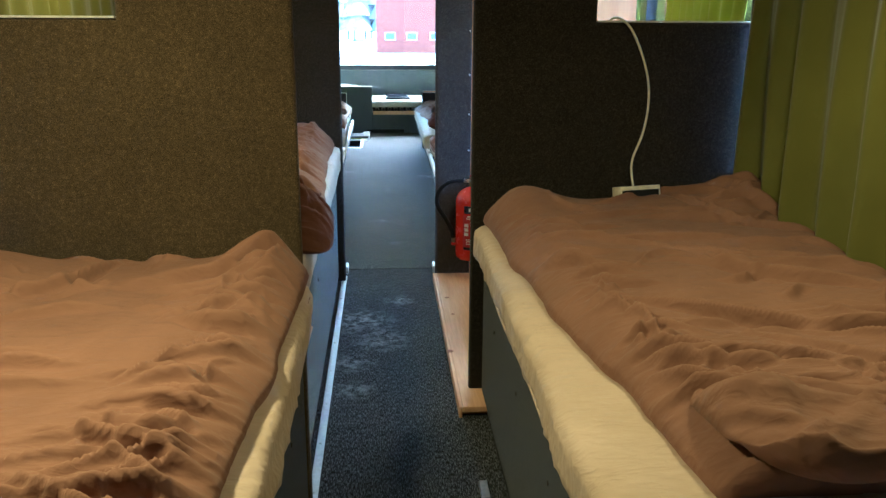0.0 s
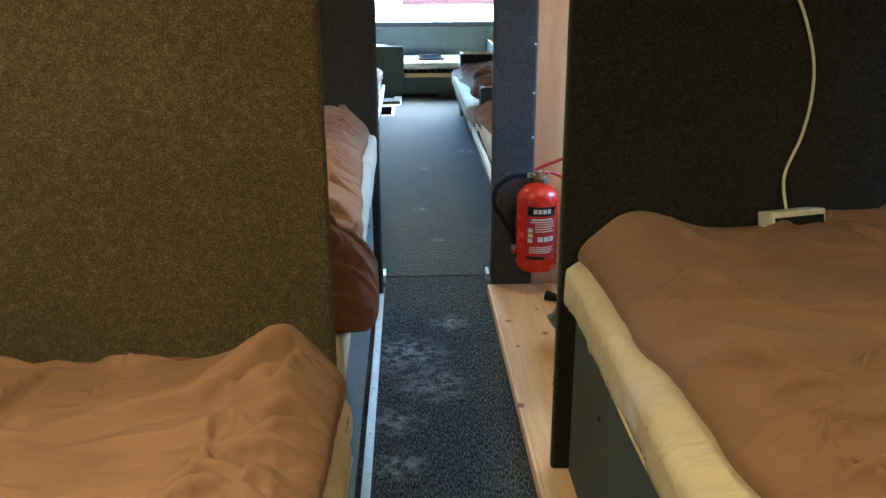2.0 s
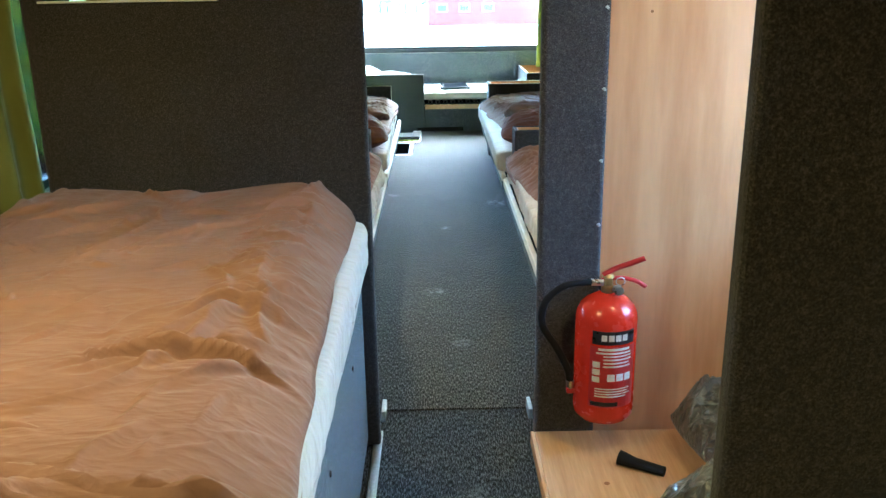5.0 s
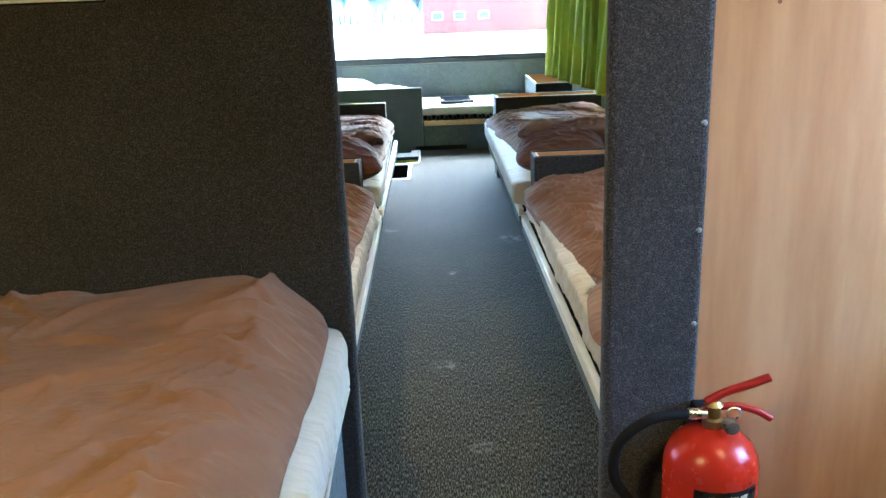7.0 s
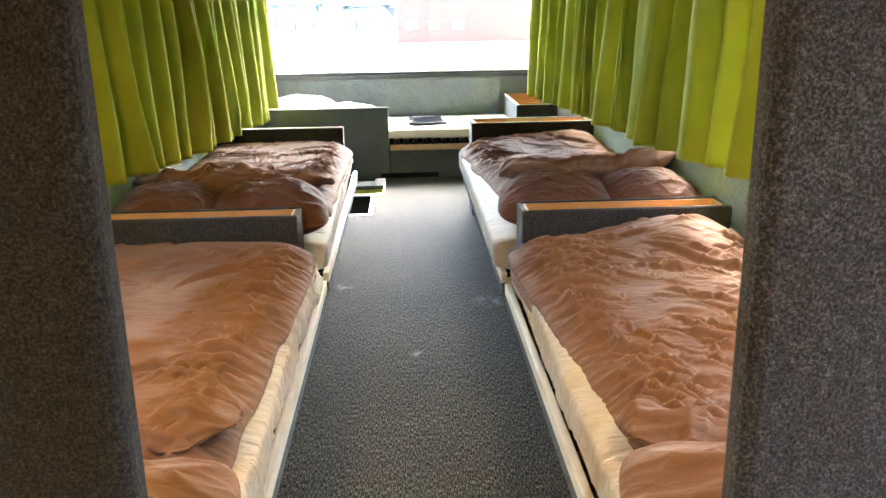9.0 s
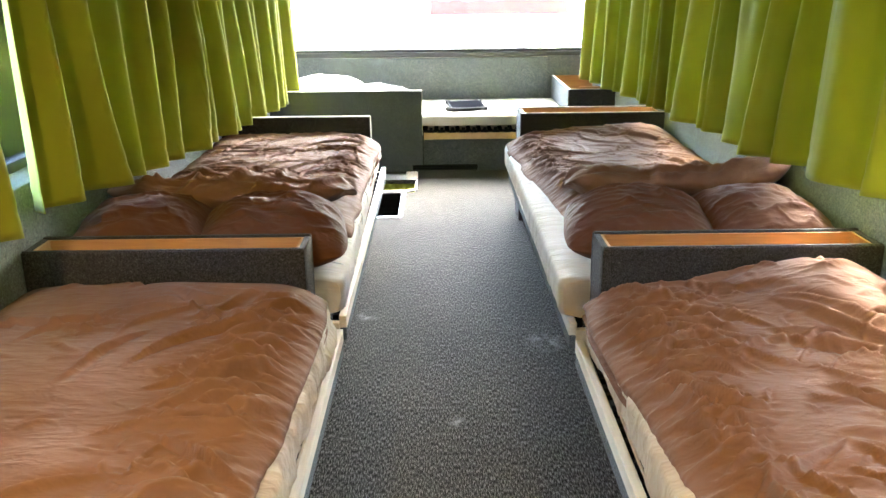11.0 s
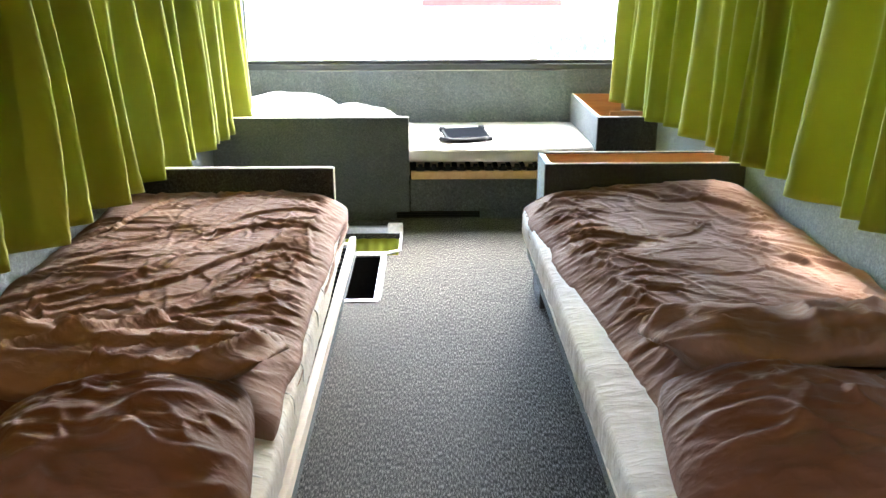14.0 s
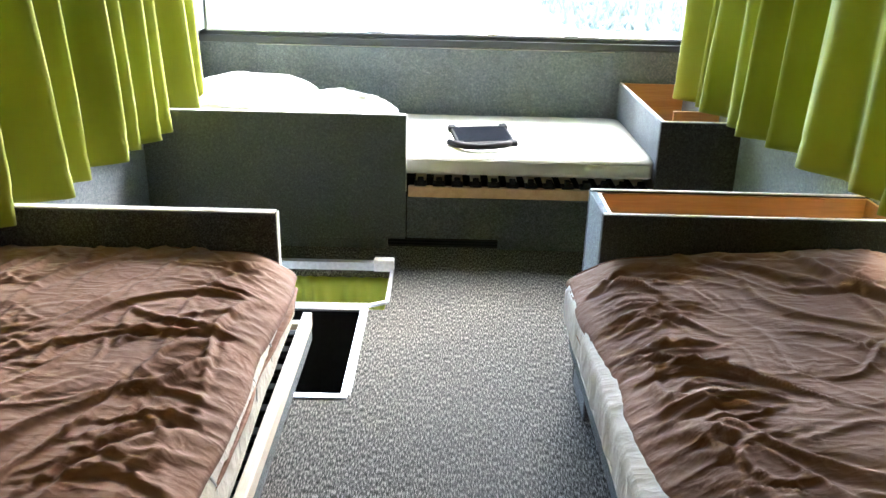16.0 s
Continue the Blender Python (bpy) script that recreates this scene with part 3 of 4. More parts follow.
# aluminium edging on the floor of the front passage
def strip(x0, x1, y0, y1, label):
    t = thing("floor_edging", (x0 + x1) / 2, (y0 + y1) / 2, 0, label, "edging strip", "", "structure")
    bm = box(x0, x1, y0, y1, -0.003, 0.004, 0.0015)
    w = (x1 - x0) / 4
    for k in range(3):
        box(x0 + w * (k + 0.6), x0 + w * (k + 0.9), y0, y1, 0.003, 0.006, 0.0, bm=bm)
    part("profile", bm, ALU, t)
    y = y0 + 0.12
    while y < y1:
        part("screw", lathe((x0 + x1) / 2, y, [(0.005, 0.004), (0.005, 0.0065), (0.003, 0.0075)], 10), STEEL, t)
        y += 0.3


strip(-0.209, -0.182, 1.0, 4.5, "ribbed aluminium edging strip screwed along the carpet")
for x0, x1 in ((-0.192, -0.178), (0.299, 0.313)):
    tagged(part("corner_bracket", union((x0, x1, 4.57, 4.66, -0.003, 0.035), bevel=0.002), ALU), "small aluminium corner piece at the carpet seam", "bracket", "", "structure")
tagged(part("corner_bracket", union((0.308, 0.334, 2.25, 2.345, -0.003, 0.012), bevel=0.002), ALU), "short aluminium strip end beside a bunk base", "bracket", "", "structure")


# ---- curtains ----
def curtain(xw, ya, yb, zt, zb0, zb1, inward, seed, label, wave=0.23, depth=0.082, material=None):
    """A hanging curtain along a side wall, with folds that open towards a stitched hem. inward: 1 on the left wall, -1 on the right."""
    ny, nz = int((yb - ya) / 0.012), 46
    Y, T = np.meshgrid(np.linspace(ya, yb, ny), np.linspace(0, 1, nz), indexing="ij")
    zb = zb0 + (zb1 - zb0) * (Y - ya) / (yb - ya) + 0.012 * vnoise(Y * 3, Y * 0, seed)
    phase = (Y + 0.09 * vnoise(Y * 3, T * 0.7, seed + 1)) / wave * 2 * math.pi
    fold = np.sin(phase + 0.55 * np.sin(phase)) + 0.3 * np.sin(0.53 * phase + seed) + 0.12 * vnoise(Y * 14, T * 2, seed + 2)
    amp = depth * (0.5 + 0.5 * T) * (0.8 + 0.4 * vnoise(Y * 3, T * 0.8, seed + 3))
    X = xw + inward * (depth + fold * amp + 0.03 * T)
    Z = zt + (zb - zt) * T + 0.012 * fold * T ** 4 * 0.5
    PY = Y + 0.006 * np.cos(phase) * T
    hem = ((T > 0.925) & (T < 0.94)) * 0.0025
    P = np.stack([X - inward * hem, PY, Z], -1)
    Q = P - np.array([inward * 0.0022, 0, 0])
    t = thing("curtain", xw, (ya + yb) / 2, (zb0 + zb1) / 2, label, "curtain", "window curtains")
    mesh_part("fabric", sheet_mesh(P if inward > 0 else Q, Q if inward > 0 else P), material or CURTAIN, t)
    part("curtain_rail", box(xw + inward * 0.02, xw + inward * 0.05, ya, yb, zt - 0.004, zt + 0.016, 0.003) if inward > 0 else box(xw - 0.05, xw - 0.02, ya, yb, zt - 0.004, zt + 0.016, 0.003), ALU, t)
    wallx = XL if inward > 0 else XR
    for k in range(3):
        y = ya + (yb - ya) * (0.1 + 0.4 * k)
        part("rail_bracket", box(min(wallx, xw + inward * 0.04), max(wallx, xw + inward * 0.04), y, y + 0.03, zt + 0.016, zt + 0.03, 0.002), ALU, t)
    return t


CZ = 1.7
LB = lambda y: 0.695 - 0.06 * (y - 7.0)
RB = lambda y: 0.75 - 0.044 * (y - 7.0)
for k, (a, b) in enumerate(((4.62, 6.62), (6.78, 8.95), (8.97, 10.8))):
    curtain(-1.165, a, b, CZ, LB(a), LB(b), 1, 3 + k, "lime green curtain hanging in soft folds over a window")
for k, (a, b) in enumerate(((4.62, 6.48), (6.52, 8.78), (8.74, 10.95))):
    curtain(1.235, a, b, CZ, RB(a), RB(b), -1, 13 + k, "lime green curtain hanging in soft folds over a window")
# Front curtains begin behind the camera's start to shut daylight out.
curtain(1.36, -0.6, 2.93, CZ, 0.72, 0.72, -1, 21, "olive green curtain, coloured darker for the dim front, drawn beside a bunk", 0.19, 0.045, CURTAIN_DIM)
curtain(-1.215, -0.6, 2.2, CZ, 0.72, 0.72, 1, 22, "olive green curtain, coloured darker for the dim front, drawn beside a bunk", 0.16, 0.03, CURTAIN_DIM)
curtain(-1.215, 2.4, 4.55, CZ, 0.8, 0.8, 1, 23, "olive green curtain, coloured darker for the dim front, drawn beside a bunk", 0.16, 0.03, CURTAIN_DIM)
# Extended over most of the niche window to reduce its light.
curtain(1.36, 3.05, 3.95, CZ, 0.72, 0.72, -1, 24, "green curtain drawn out to cut the daylight into the niche", 0.1, 0.03)


# ---- beds ----
def slat_bed(x0, x1, y0, y1, zr, aisle, label):
    """A bed frame with wooden side rails, rubber slat holders and sprung slats. aisle: 1 if its free side is x1."""
    t = thing("bed_frame", (x0 + x1) / 2, (y0 + y1) / 2, 0, label, "bed frame", "bed frames")
    for side, x in (("in", x0 if aisle > 0 else x1), ("out", x1 if aisle > 0 else x0)):
        s = 1 if x == x0 else -1
        a, b = sorted((x, x + s * 0.024))
        part("side_rail", box(a, b, y0, y1, zr - 0.022, zr + 0.018, 0.003), BIRCH, t)
        part("felt_strip", box(a + 0.002, b - 0.002, y0, y1, zr - 0.065, zr - 0.0225, 0.003), FELT_GREY, t, "grey felt strip under the rail")
    for y in (y0, y1 - 0.024):
        part("end_rail", box(x0 + 0.024, x1 - 0.024, y, y + 0.024, zr - 0.065, zr - 0.005, 0.003), BIRCH, t)
    for x in (x0 + 0.34, x1 - 0.385):
        for y in (y0 + 0.03, y1 - 0.08):
            part("leg", box(x, x + 0.045, y, y + 0.045, 0, zr - 0.005, 0.004), BLACK, t)
    n = int((y1 - y0 - 0.08) / 0.088)
    slat = holder = None
    xa = x1 - 0.052 if aisle > 0 else x0 + 0.026
    for k in range(n):
        y = y0 + 0.06 + k * 0.088
        if slat is None:
            slat = part("slat", box(x0 + 0.06, x1 - 0.06, y, y + 0.05, zr + 0.009, zr + 0.019, 0.002, 1), BIRCH, t)
            holder = part("slat_holder", union((xa, xa + 0.026, y - 0.003, y + 0.053, zr - 0.03, zr - 0.002), (xa, xa + 0.026, y + 0.012, y + 0.04, zr - 0.003, zr + 0.008), bevel=0.003), BLACK, t)
        else:
            for o in (slat, holder):
                c = new(o.name.split(".")[0], o.data)
                c.parent = t
                c.location = (0, k * 0.088, 0)
    return t


def bed_side(x0, x1, y0, y1, z1, label, material):
    """A felt-covered bunk base: its box, the padded panel towards the aisle with sewn dimples, and a skirting."""
    t = thing("bunk_base", (x0 + x1) / 2, (y0 + y1) / 2, 0, label, "bunk base", "bunk bases")
    s = 1 if x0 < 0 else -1
    xa = x1 if s > 0 else x0
    part("box", box(min(xa - s * 0.03, x0 if s > 0 else x1), max(xa - s * 0.03, x0 if s > 0 else x1), y0, y1, -0.003, z1 - 0.004, 0.004), FELT_SHADED, t)
    part("side_panel", box(min(xa, xa - s * 0.03), max(xa, xa - s * 0.03), y0, y1, 0.03, z1, 0.008, 3), material, t)
    part("skirting", box(min(xa - s * 0.006, xa - s * 0.03), max(xa - s * 0.006, xa - s * 0.03), y0, y1, -0.003, 0.03, 0.002), BLACK, t, "dark recessed skirting")
    for k in range(4):
        y = y0 + (y1 - y0) * (0.15 + 0.23 * k)
        part("button", cyl((xa - s * 0.004, y, z1 - 0.17), (xa + s * 0.003, y, z1 - 0.17), 0.009, 0.006, 10), FELT_SHADED, t)
    return t


def cloth_thing(name, me, material, label, category, group=""):
    return tagged(mesh_part(name, me, material), label, category, group)


def lip_mesh(x0, x1, yc, zc, ry, rz, seed, rise=0.0, slant=0.0, sag=0.02, aisle=1):
    """The turned-back edge of a quilt: thick and round in front, thinning out towards the back, creased and uneven."""
    nx, na = int((x1 - x0) / 0.007), 96
    X, A = np.meshgrid(np.linspace(x0, x1, nx), np.linspace(0, 2 * math.pi, na, endpoint=False), indexing="ij")
    u = (X - (x0 + x1) / 2) / ((x1 - x0) / 2)
    end = np.clip(1 - np.abs(u) ** 7, 0.02, 1) ** 0.6
    ca, sa = np.cos(A), np.sin(A)
    thick = (0.15 + 0.85 * ((1 - ca) / 2) ** 0.6) * (1 + 0.18 * vnoise(X * 3.2, X * 0, seed))
    my = yc + 0.045 * vnoise(X * 2.3, X * 0, seed + 5) + 0.02 * vnoise(X * 6, X * 0, seed + 7) + slant * u
    mz = zc + 0.02 * vnoise(X * 2.8, X * 0, seed + 6) + rise * np.clip((u - 0.1) / 0.9, 0, 1) ** 1.5
    PY = my + ry * ca * (0.5 + 0.5 * end) + 0.015 * vnoise(X * 9, ca * 2, seed + 8)
    side = u * aisle
    gather = np.exp(-(((1 - side) / 0.3) ** 2))
    folds = wrinkles(X, PY, seed + 2, 0.25, 1.4) + 0.02 * ridge(vnoise(X * 1.6 + ca, ca * 3.2, seed + 3), 2.4) - 0.03
    folds = folds + gather * 0.03 * ridge(vnoise(PY * 15 + X * 6, X * 3, seed + 4), 1.8)
    Z = mz - sag * (1 + ca) / 2 + rz * thick * sa * end + folds * np.clip(sa + 0.45, 0, 1) * end
    P = np.stack([X + 0.02 * sa * u, PY, Z], -1)
    faces = [(i * na + j, i * na + (j + 1) % na, (i + 1) * na + (j + 1) % na, (i + 1) * na + j) for i in range(nx - 1) for j in range(na)]
    faces += [tuple(range(na))[::-1], tuple((nx - 1) * na + j for j in range(na))]
    me = bpy.data.meshes.new("lip")
    me.from_pydata(P.reshape(-1, 3).tolist(), [], faces)
    me.polygons.foreach_set("use_smooth", [True] * len(faces))
    bm = bmesh.new()
    bm.from_mesh(me)
    bmesh.ops.recalc_face_normals(bm, faces=bm.faces)
    bm.to_mesh(me)
    bm.free()
    return me


def duvet_thing(label, args, lip=None):
    """A quilt: its filled cover and the piped seam along its far edge."""
    t = thing("duvet", (args["x0"] + args["x1"]) / 2, (args["y0"] + args["y1"]) / 2, args["z0"], label, "duvet", "duvets")
    me, seam = duvet_mesh(**args)
    mesh_part("cover", me, DUVET, t)
    part("piped_seam", tube(seam, 0.004, 6), PILLOW, t, "dark piped seam", True)
    if lip:
        mesh_part("turned_edge", lip_mesh(**lip), DUVET, t, "thick turned-back edge")
    return t


def mattress(x0, x1, y0, y1, z0, z1, seed, crease, round_, material, label):
    """A covered mattress with a piped seam low on its side, and stitched ribs if it lies bare."""
    t = thing("mattress", (x0 + x1) / 2, (y0 + y1) / 2, z0, label, "mattress", "mattresses")
    me = mattress_mesh(x0, x1, y0, y1, z0, z1, seed, crease, round_)
    pull = 0.014 if seed == 2 else 0.0
    me.transform(Matrix(((1, -pull, 0, pull * y0), (0, 1, 0, 0), (0, 0, 1, 0), (0, 0, 0, 1))))
    mesh_part("cover", me, material, t)
    s = 1 if x0 < 0 else -1
    xa = (x1 if s > 0 else x0) + s * (crease * 0.5 - 0.003)
    ys = [y0 + 0.03 + k * 0.06 for k in range(int((y1 - y0 - 0.06) / 0.06) + 1)]
    part("piping", tube([(xa - pull * (y - y0) + s * 0.002 * math.sin(9 * y + seed), y, z0 + 0.022 + 0.003 * math.sin(5 * y)) for y in ys], 0.0035, 6), material, t, "", True)
    if seed == 2:
        for k in range(1, int((y1 - y0) / 0.16)):
            y = y0 + 0.16 * k
            xb = xa - pull * (y - y0)
            part("stitched_rib", tube([(xb - 0.001, y, z0 + 0.02), (xb + 0.0015, y + 0.004, z0 + 0.06), (xb - 0.003, y, z1 - 0.016), (xb - 0.05, y, z1 + 0.0005)], 0.003, 6), TAPE_EDGE, t, "grey stitched seam", True)
    return t


# rear room: two beds on each side
slat_bed(-1.15, -0.287, 4.6, 6.9, 0.3, 1, "pale wooden slatted bed frame on the carpet")
slat_bed(-1.15, -0.287, 7.0, 9.12, 0.3, 1, "pale wooden slatted bed frame on the carpet")
slat_bed(0.392, 1.225, 4.6, 6.8, 0.3, -1, "pale wooden slatted bed frame on the carpet")
slat_bed(0.392, 1.225, 6.92, 9.12, 0.3, -1, "pale wooden slatted bed frame on the carpet")
for x0, x1, y0, y1, seed, mat, lab in (
    (-1.14, -0.3, 4.62, 6.8, 1, SHEET, "mattress in a creased cream fitted sheet"),
    (-1.14, -0.29, 6.975, 9.06, 2, SHEET_WHITE, "quilted off-white mattress without a sheet"),
    (0.417, 1.22, 4.62, 6.77, 3, SHEET, "mattress in a loose creased cream sheet"),
    (0.37, 1.22, 6.94, 9.1, 4, SHEET_WHITE, "mattress in a loose wrinkled pale sheet"),
):
    mattress(x0, x1, y0, y1, 0.327, 0.45, seed, {1: 0.007, 2: 0.0025, 3: 0.006, 4: 0.004}[seed], 0.03, mat, lab)
for label, args, lip in (
    ("rumpled brown cotton duvet on a low bed", dict(x0=-1.14, x1=-0.32, y0=5.28, y1=6.8, z0=0.452, h=0.065, seed=40, angle=0.25, amount=2.7, crisp=0.85, edge_folds=190, inner=16, small=50, gather=1, drop=0.03, skew=0.03), dict(x0=-1.13, x1=-0.345, yc=5.4, zc=0.515, ry=0.14, rz=0.055, seed=301, sag=0.03)),
    ("brown duvet folded back from two pillows", dict(x0=-1.14, x1=-0.322, y0=7.44, y1=9.06, z0=0.452, h=0.075, seed=50, angle=0.75, amount=1.15, crisp=0.75, edge_folds=80, inner=95, small=150, inner_len=(0.25, 1.0), gather=1, drop=0.03), dict(x0=-1.15, x1=-0.315, yc=7.53, zc=0.61, ry=0.21, rz=0.066, seed=311, slant=0.0, sag=0.075)),
    ("deeply creased brown cotton duvet on a low bed", dict(x0=0.41, x1=1.22, y0=5.25, y1=6.78, z0=0.452, h=0.065, seed=60, angle=-0.6, amount=2.5, crisp=0.8, edge_folds=150, inner=110, small=220, inner_len=(0.12, 0.45), gather=-1, drop=0.04, hump=[(1.0, 6.65, 0.2, 0.07)], skew=0.1), dict(x0=0.47, x1=1.21, yc=5.37, zc=0.515, ry=0.14, rz=0.055, seed=321, sag=0.03, aisle=-1)),
    ("brown duvet thrown back from two pillows", dict(x0=0.385, x1=1.22, y0=7.46, y1=9.1, z0=0.452, h=0.075, seed=70, angle=-0.9, amount=1.25, crisp=0.75, edge_folds=170, inner=80, small=150, inner_len=(0.25, 0.8), gather=-1, drop=0.05, hump=[(1.05, 8.95, 0.18, 0.03)], skew=0.12), dict(x0=0.48, x1=1.22, yc=7.57, zc=0.61, ry=0.21, rz=0.066, seed=331, rise=0.06, slant=0.02, sag=0.075, aisle=-1)),
):
    duvet_thing(label, args, lip)
for cx, cy, lx, ly, turn, seed in ((-0.95, 7.24, 0.41, 0.54, 0.06, 1), (-0.53, 7.22, 0.45, 0.52, 0.16, 2), (0.65, 7.24, 0.46, 0.5, -0.14, 3), (1.05, 7.25, 0.4, 0.52, 0.08, 4)):
    cloth_thing("pillow", pillow_mesh(cx, cy - 0.03, 0.53, lx, ly * 0.94, 0.23, seed * 5, turn, 0.06, 0.0, 0.55), PILLOW, "plump dark brown pillow against a headboard box", "pillow", "brown pillows")
for cx, cy, turn, seed in ((-0.6, 5.0, 0.1, 6), (0.72, 4.98, -0.15, 7)):
    cloth_thing("pillow", pillow_mesh(cx, cy, 0.495, 0.66, 0.46, 0.13, seed * 5, turn, 0.05), DUVET, "flat brown pillow at the end of a low bed", "pillow", "brown pillows")


# headboard boxes
def open_box(name, x0, x1, y0, y1, z0, z1, label, wood_mat=PINE_ORANGE, floor_z=None, t=0.02, trim=FELT, end=FELT_EDGE):
    o = thing(name, (x0 + x1) / 2, (y0 + y1) / 2, z0, label, "storage box", "headboard boxes")
    part("front_board", box(x0, x1, y0, y0 + t, z0, z1, 0.004), FELT, o)
    part("back_board", box(x0, x1, y1 - t, y1, z0, z1, 0.004), FELT, o)
    part("end_board", box(x0, x0 + t, y0 + t, y1 - t, z0, z1 - 0.001, 0.003), end, o)
    part("end_board", box(x1 - t, x1, y0 + t, y1 - t, z0, z1 - 0.001, 0.003), end, o)
    fz = z0 + 0.03 if floor_z is None else floor_z
    for b in ((x0 + t, x1 - t, y0 + t, y1 - t, fz - 0.01, fz), (x0 + t, x1 - t, y0 + t, y0 + t + 0.008, fz, z1 - 0.004), (x0 + t, x1 - t, y1 - t - 0.008, y1 - t, fz, z1 - 0.004), (x0 + t, x0 + t + 0.008, y0 + t + 0.008, y1 - t - 0.008, fz, z1 - 0.004), (x1 - t - 0.008, x1 - t, y0 + t + 0.008, y1 - t - 0.008, fz, z1 - 0.004)):
        part("lining_board", box(*b, 0.0), wood_mat, o, "orange varnished pine lining")
    part("edge_trim", union((x0 + 0.003, x1 - 0.003, y0 + 0.004, y0 + t - 0.003, z1 - 0.001, z1 + 0.0025), (x0 + 0.003, x1 - 0.003, y1 - t + 0.003, y1 - 0.004, z1 - 0.001, z1 + 0.0025), bevel=0.001), trim, o, "worn felt edge")
    return o


open_box("headboard_box", -1.162, -0.373, 6.81, 6.965, 0.2955, 0.597, "felt headboard box lined with orange pine between two beds", floor_z=0.5)
open_box("headboard_box", 0.455, 1.237, 6.787, 6.955, 0.2955, 0.597, "felt headboard box lined with orange pine between two beds", floor_z=0.5)
open_box("headboard_box", 0.453, 1.237, 9.12, 9.35, 0.0, 0.605, "felt headboard box lined with orange pine at a bed's end", floor_z=0.46, trim=TAPE_EDGE, end=FELT_BLUE)
hb = thing("headboard", -0.76, 9.15, 0, "felt-covered board with a pale edge at a bed's end", "headboard")
part("board", box(-1.162, -0.36, 9.07, 9.11, 0, 0.604, 0.004), FELT, hb)
part("edge_trim", union((-1.159, -0.363, 9.076, 9.104, 0.6035, 0.607), (-0.3605, -0.3575, 9.076, 9.104, 0.05, 0.604), bevel=0.001), TAPE_EDGE, hb, "pale worn felt edge")

# ---- cross bed at the back ----
PY0, PY1 = 10.42, 10.452
SLOT = 0.044
bb = thing("cross_bed_base", 0.4, 10.9, 0, "felt-fronted bench base with a pine rail", "bed base")
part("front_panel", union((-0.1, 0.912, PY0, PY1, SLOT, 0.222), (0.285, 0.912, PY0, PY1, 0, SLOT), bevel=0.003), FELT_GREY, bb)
part("rail", box(-0.095, 0.905, PY0 + 0.004, PY1, 0.2235, 0.268, 0.003), PINE, bb, "pale pine bed rail")
# Solid black box in place of the shade under the slats.
part("back_box", union((-1.12, 0.92, 10.62, 11.3, 0.0, 0.25)), BLACK, bb, "black box standing in for the shade under the slats")
for k in range(13):
    x = -0.07 + k * 0.076
    part("slat_holder", union((x, x + 0.05, PY0 + 0.012, PY1 + 0.02, 0.268, 0.284), (x + 0.012, x + 0.038, PY0 + 0.01, PY1 + 0.02, 0.283, 0.3), bevel=0.003), BLACK, bb)
    part("slat", box(x + 0.003, x + 0.047, PY1 + 0.02, 11.28, 0.272, 0.284, 0.002, 1), BIRCH, bb)
fv = thing("toe_vent", 0.05, 10.45, 0, "low slot at the foot of the felt bench front, its dark inside coloured black", "vent", "", "structure")
# Backing and bars are black, for the dark inside the slot.
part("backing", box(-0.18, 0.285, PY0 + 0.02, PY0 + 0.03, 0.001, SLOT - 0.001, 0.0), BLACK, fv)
for k in range(3):
    part("slat", box(-0.178, 0.283, PY0 + 0.004, PY0 + 0.018, 0.006 + k * 0.013, 0.009 + k * 0.013, 0.001, 1), BLACK, fv)
sp = thing("side_panel", -0.62, 10.45, 0, "grey felt guard panel with a pale edge before the cross bed", "panel")
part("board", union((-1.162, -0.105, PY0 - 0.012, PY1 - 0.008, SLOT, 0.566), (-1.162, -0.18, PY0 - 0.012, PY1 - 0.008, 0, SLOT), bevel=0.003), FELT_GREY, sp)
part("edge_trim", union((-1.159, -0.108, PY0 - 0.006, PY1 - 0.014, 0.5655, 0.569), (-0.1055, -0.1025, PY0 - 0.006, PY1 - 0.014, 0.25, 0.566), bevel=0.001), TAPE_EDGE, sp, "pale worn felt edge")
cm = mattress_mesh(10.46, 11.31, -0.91, 1.12, 0.302, 0.39, 9, 0.003, 0.05)
cm.transform(Matrix(((0, 1, 0, 0), (1, 0, 0, 0), (0, 0, 1, 0), (0, 0, 0, 1))))
cm.transform(Matrix.Scale(-1, 4, (1, 0, 0)))
xm = thing("mattress", 0.0, 10.88, 0.302, "bare cream foam mattress with a wavy edge on the cross bed", "mattress", "mattresses")
mesh_part("foam", cm, FOAM, xm)
part("piping", tube([(-0.08 + 0.06 * k, 10.458 + 0.002 * math.sin(2.1 * k), 0.372 + 0.003 * math.sin(1.3 * k)) for k in range(17)], 0.0035, 6), FOAM, xm, "cream piped edge", True)
cloth_thing("pillow", pillow_mesh(-0.84, 10.93, 0.48, 0.62, 0.54, 0.24, 71, 0.1, 0.15, 0, 0.5), WHITE_COTTON, "plump white pillow on the bare cross bed", "pillow", "white pillows")
cloth_thing("pillow", pillow_mesh(-0.43, 10.9, 0.45, 0.46, 0.5, 0.16, 77, -0.2, 0.1, 0.1, 0.8), WHITE_COTTON, "crumpled white pillow on the bare cross bed", "pillow", "white pillows")
tb = thing("tablet", 0.21, 10.75, 0.395, "black tablet in a rubber case with its strap", "tablet")
tm = Matrix.Translation((0.215, 10.73, 0.416)) @ Euler((radians(10), 0, radians(12))).to_matrix().to_4x4()
